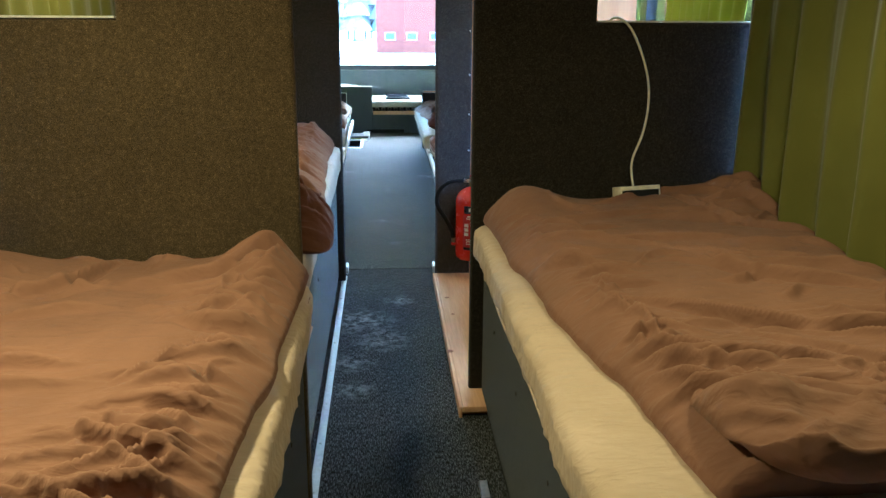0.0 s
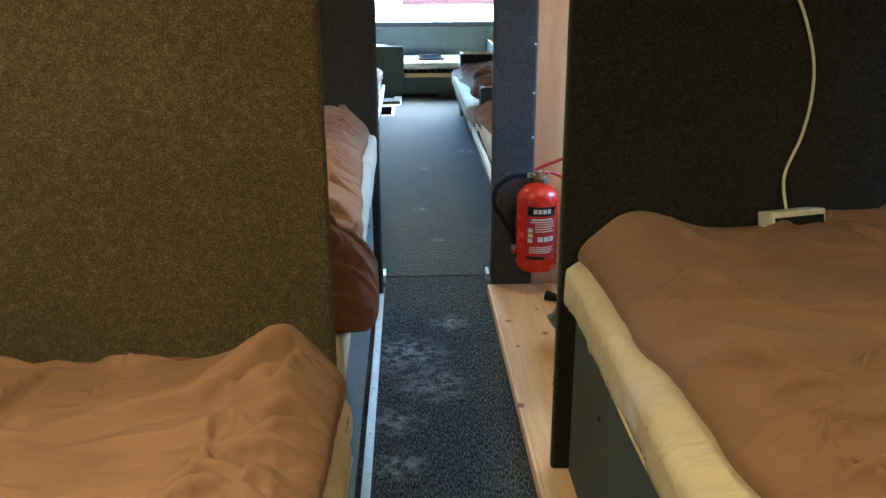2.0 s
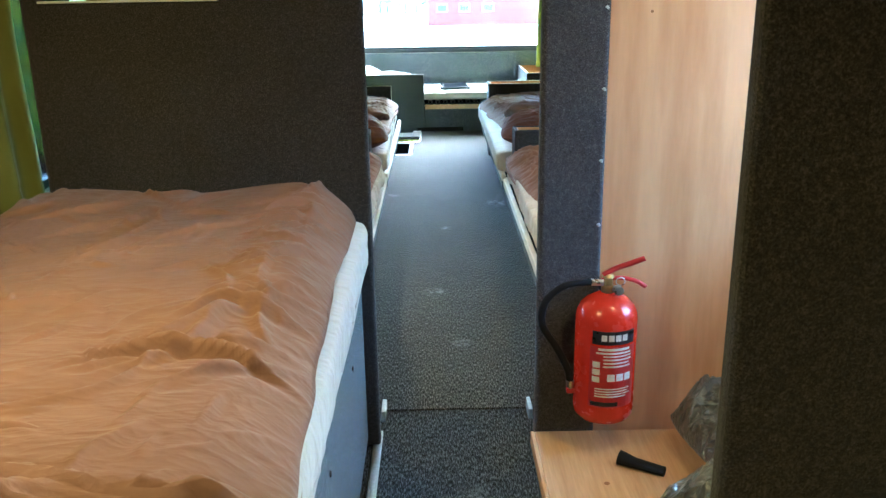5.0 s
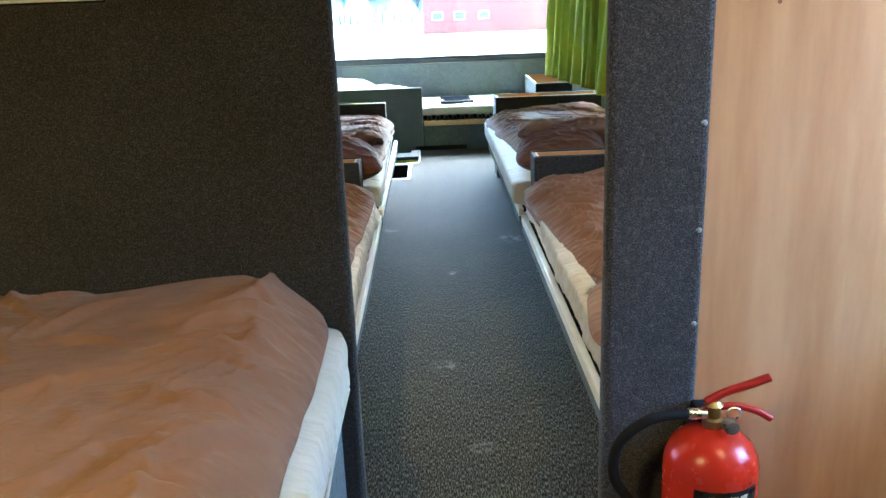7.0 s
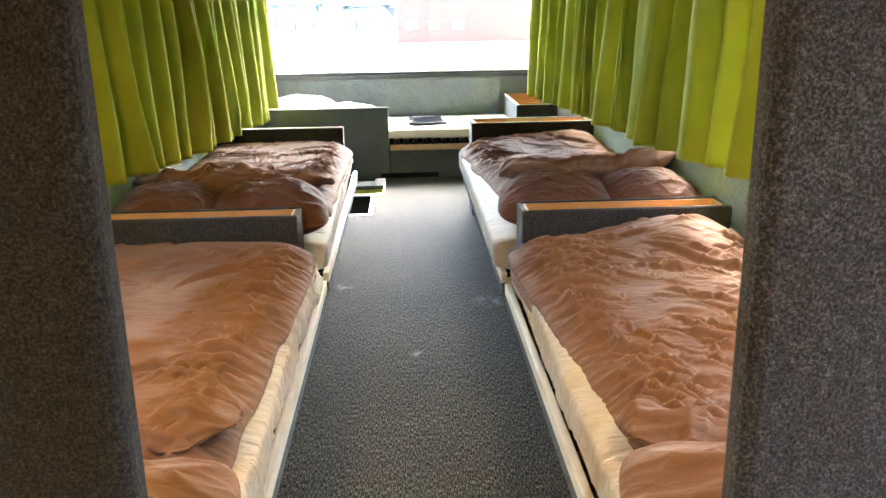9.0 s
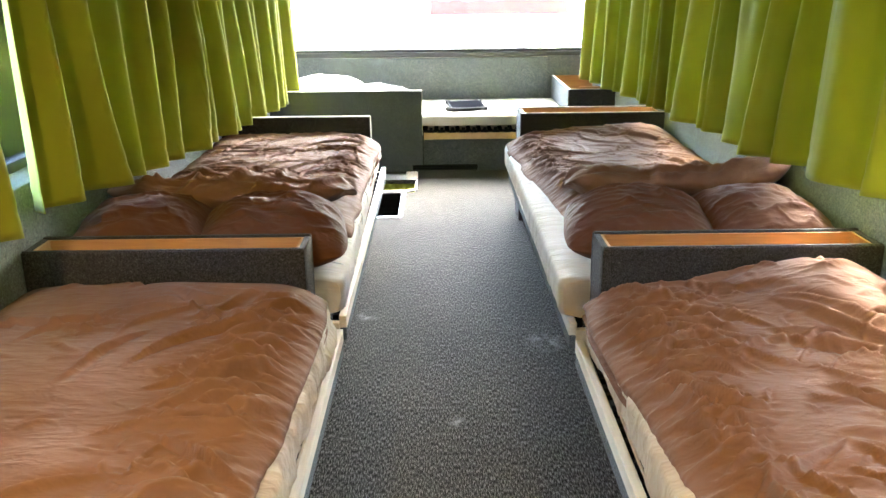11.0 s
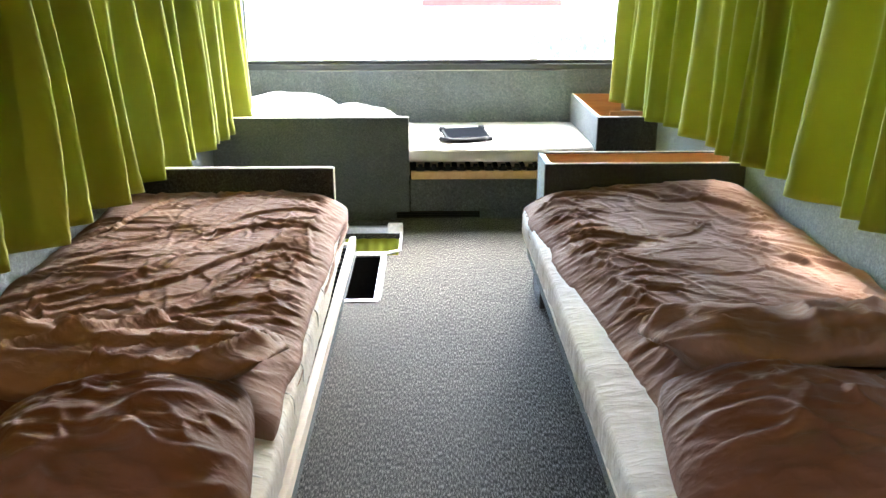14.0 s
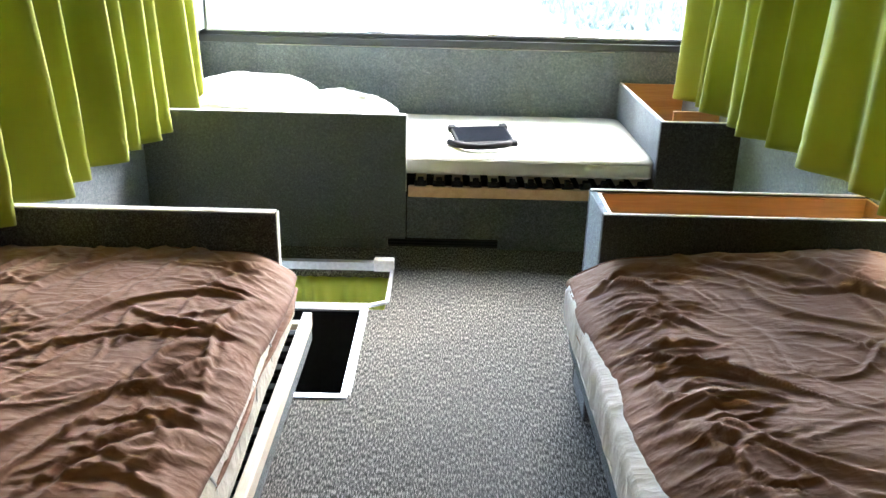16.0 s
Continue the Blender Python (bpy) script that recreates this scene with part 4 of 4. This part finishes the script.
for nm, bm, mat in (("case", box(-0.13, 0.13, -0.095, 0.095, -0.012, 0.008, 0.008, 3), BLACK), ("screen", box(-0.118, 0.118, -0.078, 0.078, 0.007, 0.0095, 0.001), SLATE), *[("bumper", box(bx, bx + 0.035, by, by + 0.035, -0.014, 0.013, 0.006), BLACK) for bx in (-0.135, 0.1) for by in (-0.105, 0.07)]):
    bmesh.ops.transform(bm, matrix=tm, verts=bm.verts)
    part(nm, bm, mat, tb)
part("strap", tube([(0.07, 10.65, 0.405), (0.13, 10.575, 0.408), (0.21, 10.555, 0.41), (0.3, 10.59, 0.412), (0.33, 10.64, 0.408)], 0.014, 8), BLACK, tb, "black rubber strap", True)

nook = thing("corner_box", 1.07, 10.9, 0, "felt corner box lined with pine beside the cross bed", "storage box")
part("front_board", box(0.912, 1.238, PY0, PY0 + 0.02, 0, 0.562, 0.004), FELT, nook)
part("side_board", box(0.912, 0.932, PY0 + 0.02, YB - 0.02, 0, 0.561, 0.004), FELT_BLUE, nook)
for b in ((0.932, 1.238, PY0 + 0.02, YB - 0.03, 0.3, 0.312), (0.932, 1.238, YB - 0.03, YB - 0.02, 0.3, 0.559), (0.932, 0.94, PY0 + 0.02, YB - 0.03, 0.312, 0.554), (1.04, 1.238, PY0 + 0.3, PY0 + 0.318, 0.312, 0.544)):
    part("lining_board", box(*b, 0.0), PINE_ORANGE, nook, "orange pine lining")
part("edge_trim", union((0.915, 1.236, PY0 + 0.004, PY0 + 0.016, 0.561, 0.565), (0.916, 0.928, PY0 + 0.02, YB - 0.03, 0.56, 0.564), bevel=0.001), TAPE_EDGE, nook, "pale worn felt edge")

# ---- stairwell openings ----
well = thing("floor_hatch", -0.4, 9.5, 0, "dark stairwell opening with aluminium edging in the carpet", "hatch", "", "structure")
part("frame", union((HX0, HX1 + 0.006, HY0 - 0.012, HY0 + 0.012, -0.004, 0.006), (HX1 - 0.014, HX1 + 0.014, HY0 + 0.012, HYM, -0.004, 0.006), (HX0, HX1 + 0.006, HYM - 0.018, HYM + 0.018, -0.004, 0.006), bevel=0.002), ALU, well)
# Well and step are black: the stairwell's shade is in their colour.
part("well", union((HX0 - 0.01, HX0, HY0, HYM, -0.7, -0.01), (HX1, HX1 + 0.01, HY0, HYM, -0.7, -0.061), (HX0, HX1, HY0 - 0.01, HY0, -0.7, -0.061), (HX0, HX1, HYM, HYM + 0.01, -0.7, -0.01), (HX0, HX1, HY0, HYM, -0.71, -0.7)), BLACK, well, "well coloured black for the darkness of the stairwell")
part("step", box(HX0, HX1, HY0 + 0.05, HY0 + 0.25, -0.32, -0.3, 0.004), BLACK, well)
part("warning_strip", box(-0.36, -0.335, HY0 + 0.02, HY0 + 0.12, -0.3, -0.296, 0.001), YELLOW, well, "yellow tape strip")
for y in (9.3, 9.5, 9.75):
    part("screw", lathe(HX1, y, [(0.005, 0.005), (0.005, 0.0075), (0.003, 0.0085)], 10), STEEL, well)
hw = thing("floor_opening", -0.35, 10.0, 0, "floor opening with aluminium trim and a green curtain hanging below", "hatch", "", "structure")
part("frame", union((HX0, -0.2, HYM + 0.02, HYM + 0.04, -0.004, 0.006), (HX0, -0.19, HY1 - 0.02, HY1 + 0.01, -0.004, 0.03), bevel=0.002), ALU, hw)
bm = bmesh.new()
cyl((-0.2, 9.84, 0.002), (-0.145, 9.87, 0.002), 0.008, seg=8, bm=bm)
box(-0.15, -0.136, 9.87, 10.19, -0.004, 0.012, 0.002, bm=bm)
part("edge_profile", bm, ALU, hw)
part("corner_plate", union((-0.215, -0.136, 10.15, 10.19, 0.0, 0.05), bevel=0.006), WHITE, hw, "off-white corner plate")
Yc, Tc = np.meshgrid(np.linspace(HX0, -0.15, 90), np.linspace(0, 1, 16), indexing="ij")
fo = 0.010 * np.sin(Yc * 120 + 2 * vnoise(Yc * 9, Tc, 3))
P = np.stack([Yc, 10.16 + fo * (0.4 + Tc), -0.03 - 0.6 * Tc], -1)
mesh_part("curtain", sheet_mesh(P, P + np.array([0, 0.003, 0])), CURTAIN, hw, "green curtain of the lower deck")

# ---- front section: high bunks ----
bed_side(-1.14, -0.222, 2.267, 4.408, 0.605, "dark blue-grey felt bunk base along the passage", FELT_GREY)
bed_side(-1.14, -0.2, 0.1, 2.22, 0.575, "dark navy felt bunk base along the passage", FELT_NAVY)
bed_side(0.385, 1.32, 0.94, 2.94, 0.56, "dark navy felt bunk base along the passage", FELT_NAVY)
mattress(-1.14, -0.195, 2.29, 4.405, 0.608, 0.752, 11, 0.003, 0.05, SHEET_WHITE, "mattress in a white fitted sheet on a bunk")
mattress(-1.14, -0.165, 0.15, 2.215, 0.578, 0.71, 12, 0.004, 0.05, SHEET, "mattress in a cream fitted sheet on a bunk")
mattress(0.35, 1.32, 0.96, 2.935, 0.563, 0.685, 13, 0.005, 0.05, SHEET, "mattress in a cream fitted sheet on a bunk")
for label, args, lip in (
    ("smooth brown duvet folded back on a bunk", dict(x0=-1.14, x1=-0.245, y0=2.8, y1=4.405, z0=0.753, h=0.092, skew=-0.05, seed=80, angle=0.9, amount=1.8, crisp=0.9, edge_folds=60, inner=36, small=90, inner_len=(0.15, 0.5), gather=1, drop=0.04, hump=[(-1.0, 4.3, 0.2, 0.02), (-0.4, 4.34, 0.2, 0.03)]), dict(x0=-1.13, x1=-0.205, yc=2.93, zc=0.825, ry=0.15, rz=0.09, seed=341, slant=-0.08, sag=0.03)),
    ("rumpled brown cotton duvet on a bunk", dict(x0=-1.14, x1=-0.185, y0=0.4, y1=2.215, z0=0.712, h=0.08, seed=90, angle=0.2, amount=3.2, crisp=0.9, edge_folds=140, inner=34, small=30, inner_len=(0.2, 0.55), gather=1, drop=0.02, hump=[(-0.25, 2.1, 0.1, 0.06), (-1.0, 2.07, 0.2, 0.04)], skew=0.09), None),
    ("brown cotton duvet with soft creases on a bunk", dict(x0=0.39, x1=1.32, y0=1.16, y1=2.935, z0=0.687, h=0.09, seed=100, angle=-0.5, amount=3.0, crisp=1.0, edge_folds=30, inner=44, small=20, inner_len=(0.3, 0.9), gather=-1, drop=0.03, hump=[(0.5, 2.82, 0.15, 0.06), (0.9, 2.85, 0.2, 0.02), (1.25, 2.77, 0.16, 0.09)], skew=0.16), dict(x0=0.56, x1=1.315, yc=1.29, zc=0.765, ry=0.17, rz=0.062, seed=351, sag=0.02, aisle=-1)),
):
    duvet_thing(label, args, lip)
cloth_thing("pillow", pillow_mesh(-0.39, 2.55, 0.835, 0.54, 0.42, 0.2, 33, 0.08, 0.12, 0.3, 1.6), PILLOW, "dark brown pillow at the head of a bunk", "pillow", "brown pillows")

# ---- niche with the extinguisher ----
plat = thing("platform", 0.8, 3.6, 0, "low pale pine board platform in a side niche", "platform")
part("board", box(0.3, 1.32, 2.79, 4.416, 0.018, 0.04, 0.003), PINE, plat)
part("front_edge", box(0.288, 0.2995, 2.79, 4.416, -0.003, 0.0405, 0.002), PINE, plat, "pale pine edge strip")
for x, y, r in ((0.335, 4.0, 0.011), (0.344, 3.76, 0.009), (0.47, 4.12, 0.008), (0.43, 3.45, 0.01)):
    part("knot", cyl((x, y, 0.039), (x, y, 0.0408), r, seg=12), KNOT, plat, "small dark knot")
for y in (2.82, 3.58, 4.34):
    part("batten", box(0.3, 1.32, y, y + 0.05, -0.003, 0.018, 0.0), PINE, plat)
ex = thing("fire_extinguisher", 0.492, 4.328, 0.1, "red powder fire extinguisher with a black hose and white label", "extinguisher")
EX, EY, EZ = 0.492, 4.328, 0.1
part("wall_bracket", union((EX - 0.03, EX + 0.03, EY + 0.08, 4.419, EZ + 0.1, EZ + 0.4), (EX - 0.015, EX + 0.015, EY + 0.02, 4.419, EZ + 0.425, EZ + 0.45), bevel=0.003), BLACK, ex, "steel wall bracket")
part("body", lathe(EX, EY, [(0.06, EZ), (0.078, EZ + 0.004), (0.087, EZ + 0.02), (0.089, EZ + 0.04), (0.089, EZ + 0.355), (0.086, EZ + 0.375), (0.075, EZ + 0.4), (0.055, EZ + 0.42), (0.03, EZ + 0.433), (0.018, EZ + 0.438)], 40), RED, ex, "", True)
part("valve", lathe(EX, EY, [(0.017, EZ + 0.437), (0.02, EZ + 0.444), (0.02, EZ + 0.458), (0.014, EZ + 0.462), (0.014, EZ + 0.487), (0.018, EZ + 0.49), (0.01, EZ + 0.5)], 20), BRASS, ex, "brass valve")
part("carry_handle", tube([(EX - 0.02, EY, EZ + 0.478), (EX + 0.03, EY, EZ + 0.485), (EX + 0.075, EY - 0.01, EZ + 0.478), (EX + 0.105, EY - 0.012, EZ + 0.458)], 0.0075, 8), RED_DARK, ex, "red lower handle", True)
part("squeeze_lever", tube([(EX - 0.015, EY, EZ + 0.495), (EX + 0.02, EY, EZ + 0.517), (EX + 0.06, EY - 0.004, EZ + 0.535), (EX + 0.1, EY - 0.008, EZ + 0.553)], 0.009, 8), RED_DARK, ex, "red squeeze lever", True)
part("gauge", cyl((EX + 0.022, EY - 0.02, EZ + 0.455), (EX + 0.024, EY - 0.04, EZ + 0.455), 0.014), STEEL, ex, "round pressure gauge")
part("pull_ring", tube([(EX + 0.03 + 0.013 * math.cos(a), EY - 0.025, EZ + 0.482 + 0.013 * math.sin(a)) for a in np.linspace(0, 6.28, 9)], 0.0018, 6), STEEL, ex, "steel safety ring")
part("hose_ferrule", cyl((EX - 0.015, EY - 0.005, EZ + 0.472), (EX - 0.05, EY - 0.005, EZ + 0.474), 0.011), STEEL, ex, "steel hose ferrule")
part("hose", tube([(EX - 0.05, EY - 0.005, EZ + 0.474), (EX - 0.125, EY - 0.01, EZ + 0.465), (EX - 0.18, EY - 0.01, EZ + 0.41), (EX - 0.187, EY - 0.01, EZ + 0.33), (EX - 0.145, EY - 0.01, EZ + 0.25), (EX - 0.11, EY - 0.01, EZ + 0.17), (EX - 0.102, EY - 0.01, EZ + 0.125)], 0.011, 10), BLACK, ex, "black rubber hose", True)
part("nozzle", cyl((EX - 0.102, EY - 0.01, EZ + 0.13), (EX - 0.1, EY - 0.01, EZ + 0.085), 0.012, 0.009), STEEL, ex, "hose nozzle")
part("nozzle_clip", box(EX - 0.112, EX - 0.07, EY - 0.02, EY + 0.0, EZ + 0.085, EZ + 0.105, 0.003), RED_DARK, ex)


def wrap(a0, a1, z0, z1, r, seg=10):
    """A label bent round the bottle; angles in degrees from straight ahead of the passage."""
    bm = bmesh.new()
    cols = []
    for k in range(seg + 1):
        a = radians(-90 + a0 + (a1 - a0) * k / seg)
        cols.append([bm.verts.new((EX + q * math.cos(a), EY + q * math.sin(a), z)) for q, z in ((r, z0), (r, z1), (r - 0.002, z1), (r - 0.002, z0))])
    for a, b in zip(cols, cols[1:]):
        for i in range(4):
            bm.faces.new((a[i], b[i], b[(i + 1) % 4], a[(i + 1) % 4]))
    bm.faces.new(cols[0][::-1]), bm.faces.new(cols[-1])
    return bm


C = 6
label_black = part("brand_band", wrap(C - 42, C + 42, EZ + 0.292, EZ + 0.338, 0.0897), BLACK_GLOSS, ex, "black label band")
for k in range(4):
    sub("mark", wrap(C - 25 + k * 13, C - 15 + k * 13, EZ + 0.305, EZ + 0.326, 0.0902, 3), WHITE, ex, label_black)
label_text = part("instruction_label", wrap(C - 46, C + 46, EZ + 0.07, EZ + 0.285, 0.0895), RED_DARK, ex, "red instruction label with white print")
for z0, z1, a0, a1 in ((0.272, 0.28, -30, 30), (0.26, 0.266, -34, 34), (0.25, 0.254, -20, 36), (0.238, 0.243, -20, 36), (0.226, 0.231, -20, 30), (0.214, 0.219, -20, 34), (0.135, 0.139, -34, 34), (0.126, 0.13, -34, 30), (0.117, 0.121, -34, 36), (0.108, 0.112, -34, 26)):
    sub("text_bar", wrap(C + a0, C + a1, EZ + z0, EZ + z1, 0.0899, 6), WHITE, ex, label_text)
for k in range(3):
    sub("pictogram", wrap(C - 12 + k * 17, C + 2 + k * 17, EZ + 0.165, EZ + 0.19, 0.0899, 3), WHITE, ex, label_text)
    sub("pictogram", wrap(C - 40, C - 26, EZ + 0.16 + k * 0.026, EZ + 0.18 + k * 0.026, 0.0899, 3), WHITE, ex, label_text)
sub("foot_band", wrap(C - 42, C + 10, EZ + 0.075, EZ + 0.09, 0.09, 6), BLACK_GLOSS, ex, label_text)

ex.location.z, ex.scale.z = 0.15, 0.885

# rolled sleeping bag and a small torch on the platform
cloth_thing("sleeping_bag", pillow_mesh(0.81, 3.6, 0.16, 0.6, 0.62, 0.26, 61, 0.35, 0, 0, 3.6), SILVER, "crumpled silver-grey nylon sleeping bag on the platform", "sleeping bag")
cloth_thing("sleeping_bag", pillow_mesh(0.93, 4.2, 0.13, 0.42, 0.4, 0.2, 66, 0.2, 0, 0, 3.2), SILVER, "crumpled silver-grey nylon sleeping bag by the plywood wall", "sleeping bag")
torch = thing("torch", 0.56, 4.2, 0.04, "small black torch lying on the pine platform", "torch")
part("barrel", cyl((0.56, 4.2, 0.057), (0.64, 4.15, 0.055), 0.016, 0.014), BLACK, torch)
part("head", cyl((0.56, 4.2, 0.057), (0.525, 4.222, 0.061), 0.017, 0.022), BLACK, torch)

# socket box and its cable on the front partition
so = thing("power_adapter", 0.915, 2.9, 0.79, "ivory plastic power box lying on a duvet by the partition", "power box")
sm = Matrix.Translation((0.905, 2.865, 0.805)) @ Euler((radians(-12), 0, radians(14))).to_matrix().to_4x4()
for nm, bm, mat in (("housing", box(-0.078, 0.078, -0.03, 0.03, -0.026, 0.022, 0.004, 3), IVORY), ("front_face", box(-0.072, 0.07, -0.0325, -0.0295, -0.024, 0.008, 0.001), BLACK)):
    bmesh.ops.transform(bm, matrix=sm, verts=bm.verts)
    part(nm, bm, mat, so)
cab = thing("cable", 0.9, 2.95, 0.83, "cream cable hanging down a felt partition", "cable")
part("cord", tube([(0.9, 2.89, 0.82), (0.9, 2.925, 0.9), (0.935, 2.934, 1.0), (0.948, 2.934, 1.1), (0.937, 2.934, 1.2), (0.895, 2.932, 1.31), (0.85, 2.928, 1.374), (0.81, 2.965, 1.384), (0.79, 3.03, 1.3)], 0.0042, 8), IVORY, cab, "", True)

# ---- lamps over the bunks ----
def ceiling_lamp(x, y, watts):
    t = thing("ceiling_light", x, y, ZC - 0.03, "small round warm ceiling light", "ceiling light", "ceiling lights")
    part("rim", lathe(x, y, [(0.07, ZC - 0.02), (0.075, ZC - 0.012), (0.075, ZC - 0.001)], 28), ALU, t)
    n = bpy.data.lights.new("bulb", "AREA")
    n.shape, n.size, n.energy, n.color = "DISK", 0.12, watts, (1.0, 0.66, 0.23)
    lamp = new("bulb", n)
    lamp.matrix_world = pose(x, y, ZC - 0.03)
    lamp.parent = t
    lamp.matrix_parent_inverse = Matrix.Identity(4)
    lamp.matrix_basis = Matrix.Identity(4)


for x, y, k in ((-0.6, 1.35, 1.3), (0.85, 1.6, 0.55), (-0.7, 3.2, 0.8), (0.85, 3.75, 0.26), (-0.75, 5.4, 0.7), (0.8, 5.4, 0.42)):
    ceiling_lamp(x, y, LAMP_WATTS * k)

# ---- lower deck shell and the world outside ----
GZ = -2.3
tagged(part("coach_body", union((XL - 0.07, XL - 0.02, Y0, YB + 0.06, GZ + 0.35, -0.07), (XR + 0.02, XR + 0.07, Y0, YB + 0.06, GZ + 0.35, -0.07), (XL - 0.02, XR + 0.02, YB, YB + 0.06, GZ + 0.35, -1.2), (XL - 0.02, XR + 0.02, Y0 - 0.06, Y0, GZ + 0.35, -0.07)), WHITE), "white lower body of a double-deck coach", "coach body", "", "structure")
tagged(part("ground", union((-400, 400, -300, 600, GZ - 0.2, GZ)), SNOW), "snow-covered ground around the parked coach", "ground", "", "structure")


def barn(x0, x1, y0, y1, h):
    b = thing("building", (x0 + x1) / 2, (y0 + y1) / 2, GZ, "red-painted building with small white windows and a grey roof", "building")
    part("walls", box(x0, x1, y0, y1, GZ, GZ + h, 0.02), BARN, b)
    bm = bmesh.new()
    ym = (y0 + y1) / 2
    v = [bm.verts.new(p) for p in ((x0 - .4, y0 - .5, GZ + h - .1), (x1 + .4, y0 - .5, GZ + h - .1), (x1 + .4, ym, GZ + h + 2.6), (x0 - .4, ym, GZ + h + 2.6), (x0 - .4, y1 + .5, GZ + h - .1), (x1 + .4, y1 + .5, GZ + h - .1))]
    for f in ((0, 1, 2, 3), (3, 2, 5, 4), (0, 3, 4), (1, 5, 2), (0, 4, 5, 1)):
        bm.faces.new([v[i] for i in f])
    part("roof", bm, ROOFING, b)
    for x in (x0 + 0.9, x0 + 3.15, x0 + 5.6):
        w = part("window", union((x, x + 1.1, y0 - 0.06, y0 - 0.005, GZ + 1.3, GZ + 2.1)), CONCRETE, b)
        sub("pane", box(x + 0.1, x + 1.0, y0 - 0.075, y0 - 0.06, GZ + 1.4, GZ + 2.0, 0.0), ROOFING, b, w)


def light_blocking_building(x0, x1, y0, y1, h):
    """A long red building added beside the yard to block side light, with windows towards the coach."""
    b = thing("building", (x0 + x1) / 2, (y0 + y1) / 2, GZ, "long red-painted building added beside the parked coach to block side light", "building")
    part("walls", box(x0, x1, y0, y1, GZ, GZ + h, 0.02), BARN, b)
    part("roof", box(x0 - 0.4, x1 + 0.4, y0 - 0.4, y1 + 0.4, GZ + h, GZ + h + 0.3, 0.03), ROOFING, b)
    y = y0 + 1.5
    while y < y1 - 2:
        for z in (GZ + 1.2, GZ + 4.2):
            w = part("window", union((x0 - 0.05, x0 - 0.005, y, y + 1.3, z, z + 1.5)), CONCRETE, b)
            sub("pane", box(x0 - 0.065, x0 - 0.05, y + 0.1, y + 1.2, z + 0.1, z + 1.4, 0.0), ROOFING, b, w)
        y += 3.2


# Added to hold back skylight at the right-hand windows.
light_blocking_building(24.0, 36.0, -16.0, 14.9, 7.0)
tagged(part("road", box(-8.0, -2.6, -40.0, 30.0, GZ - 0.01, GZ + 0.012, 0.0), WET), "dark wet asphalt road beside the coach", "road", "", "structure")
tagged(part("road_line", box(-4.3, -4.15, -40.0, 30.0, GZ + 0.011, GZ + 0.018, 0.0), YELLOW), "worn yellow line along the asphalt", "road line", "", "structure")
barn(-0.6, 13.0, 90, 100, 8)
for x, y, h in ((6.9, 37.7, 8.0), (7.9, 37.9, 7.0), (-24, 90, 8)):
    p = thing("pole", x, y, GZ, "slim pale metal pole standing in snow", "pole", "poles")
    part("post", cyl((x, y, GZ), (x, y, GZ + h), 0.09, 0.06, 12), CONCRETE, p)
    part("base", cyl((x, y, GZ), (x, y, GZ + 0.3), 0.2, 0.18, 12), CONCRETE, p)
rs = np.random.RandomState(5)
bm = bmesh.new()
for k in range(1500):
    x, y = rs.uniform(4.6, 13), rs.uniform(39, 52)
    h, a = rs.uniform(0.2, 0.6), rs.uniform(0, 6.28)
    dx, dy = 0.12 * math.cos(a), 0.12 * math.sin(a)
    lx, ly = rs.uniform(-.3, .3), rs.uniform(-.3, .3)
    v = [bm.verts.new(q) for q in ((x - dx, y - dy, GZ), (x + dx, y + dy, GZ), (x + lx, y + ly, GZ + h))]
    bm.faces.new(v)
tagged(part("scrub", bm, SCRUB), "dry brown scrub showing through the snow", "scrub", "", "stuff")


def slush(cx, cy, lx, ly, seed):
    """A bare wet patch with a ragged outline, just above the snow."""
    bm = bmesh.new()
    ring = []
    for k in range(40):
        a = 2 * math.pi * k / 40
        r = 1 + 0.5 * float(vnoise(math.cos(a) * 1.7, math.sin(a) * 1.7, seed)) + 0.25 * float(vnoise(math.cos(a) * 5, math.sin(a) * 5, seed + 1))
        ring.append(bm.verts.new((cx + lx * r * math.cos(a), cy + ly * r * math.sin(a), GZ + 0.01)))
    low = [bm.verts.new(v.co - Vector((0, 0, 0.01))) for v in ring]
    bm.faces.new(ring)
    for k in range(40):
        bm.faces.new((low[k], low[(k + 1) % 40], ring[(k + 1) % 40], ring[k]))
    tagged(part("slush_patch", bm, WET), "bare wet patch in the trodden snow", "ground patch", "", "structure")


for k, (cx, cy, lx, ly) in enumerate(((2.0, 45, 1.7, 2.6), (-6, 62, 5, 2.2), (6, 70, 7, 1.6), (-14, 55, 4, 1.4), (16, 62, 5, 1.8), (-3, 78, 9, 1.2), (1.5, 36, 0.8, 0.6))):
    slush(cx, cy, lx, ly, 200 + 3 * k)

# a far line of spruces behind the yard, their colour paled to paint the haze
bm = bmesh.new()
for k in range(46):
    x, y, h = -62 + k * 1.4 + rs.uniform(-0.6, 0.6), rs.uniform(128, 150), rs.uniform(11, 17)
    cyl((x, y, GZ), (x, y, GZ + h * 0.3), 0.25, 0.18, 6, bm)
    for j in range(6):
        z, r = GZ + h * (0.1 + 0.15 * j), (2.6 - 0.4 * j) * rs.uniform(0.8, 1.1)
        cyl((x + rs.uniform(-0.2, 0.2), y, z), (x, y, z + h * 0.24), r, 0.08, 9, bm)
tagged(part("far_woods", bm, HAZY_SPRUCE), "spruces with distance haze in their colour, in a row behind the snowy yard", "woods", "", "stuff")
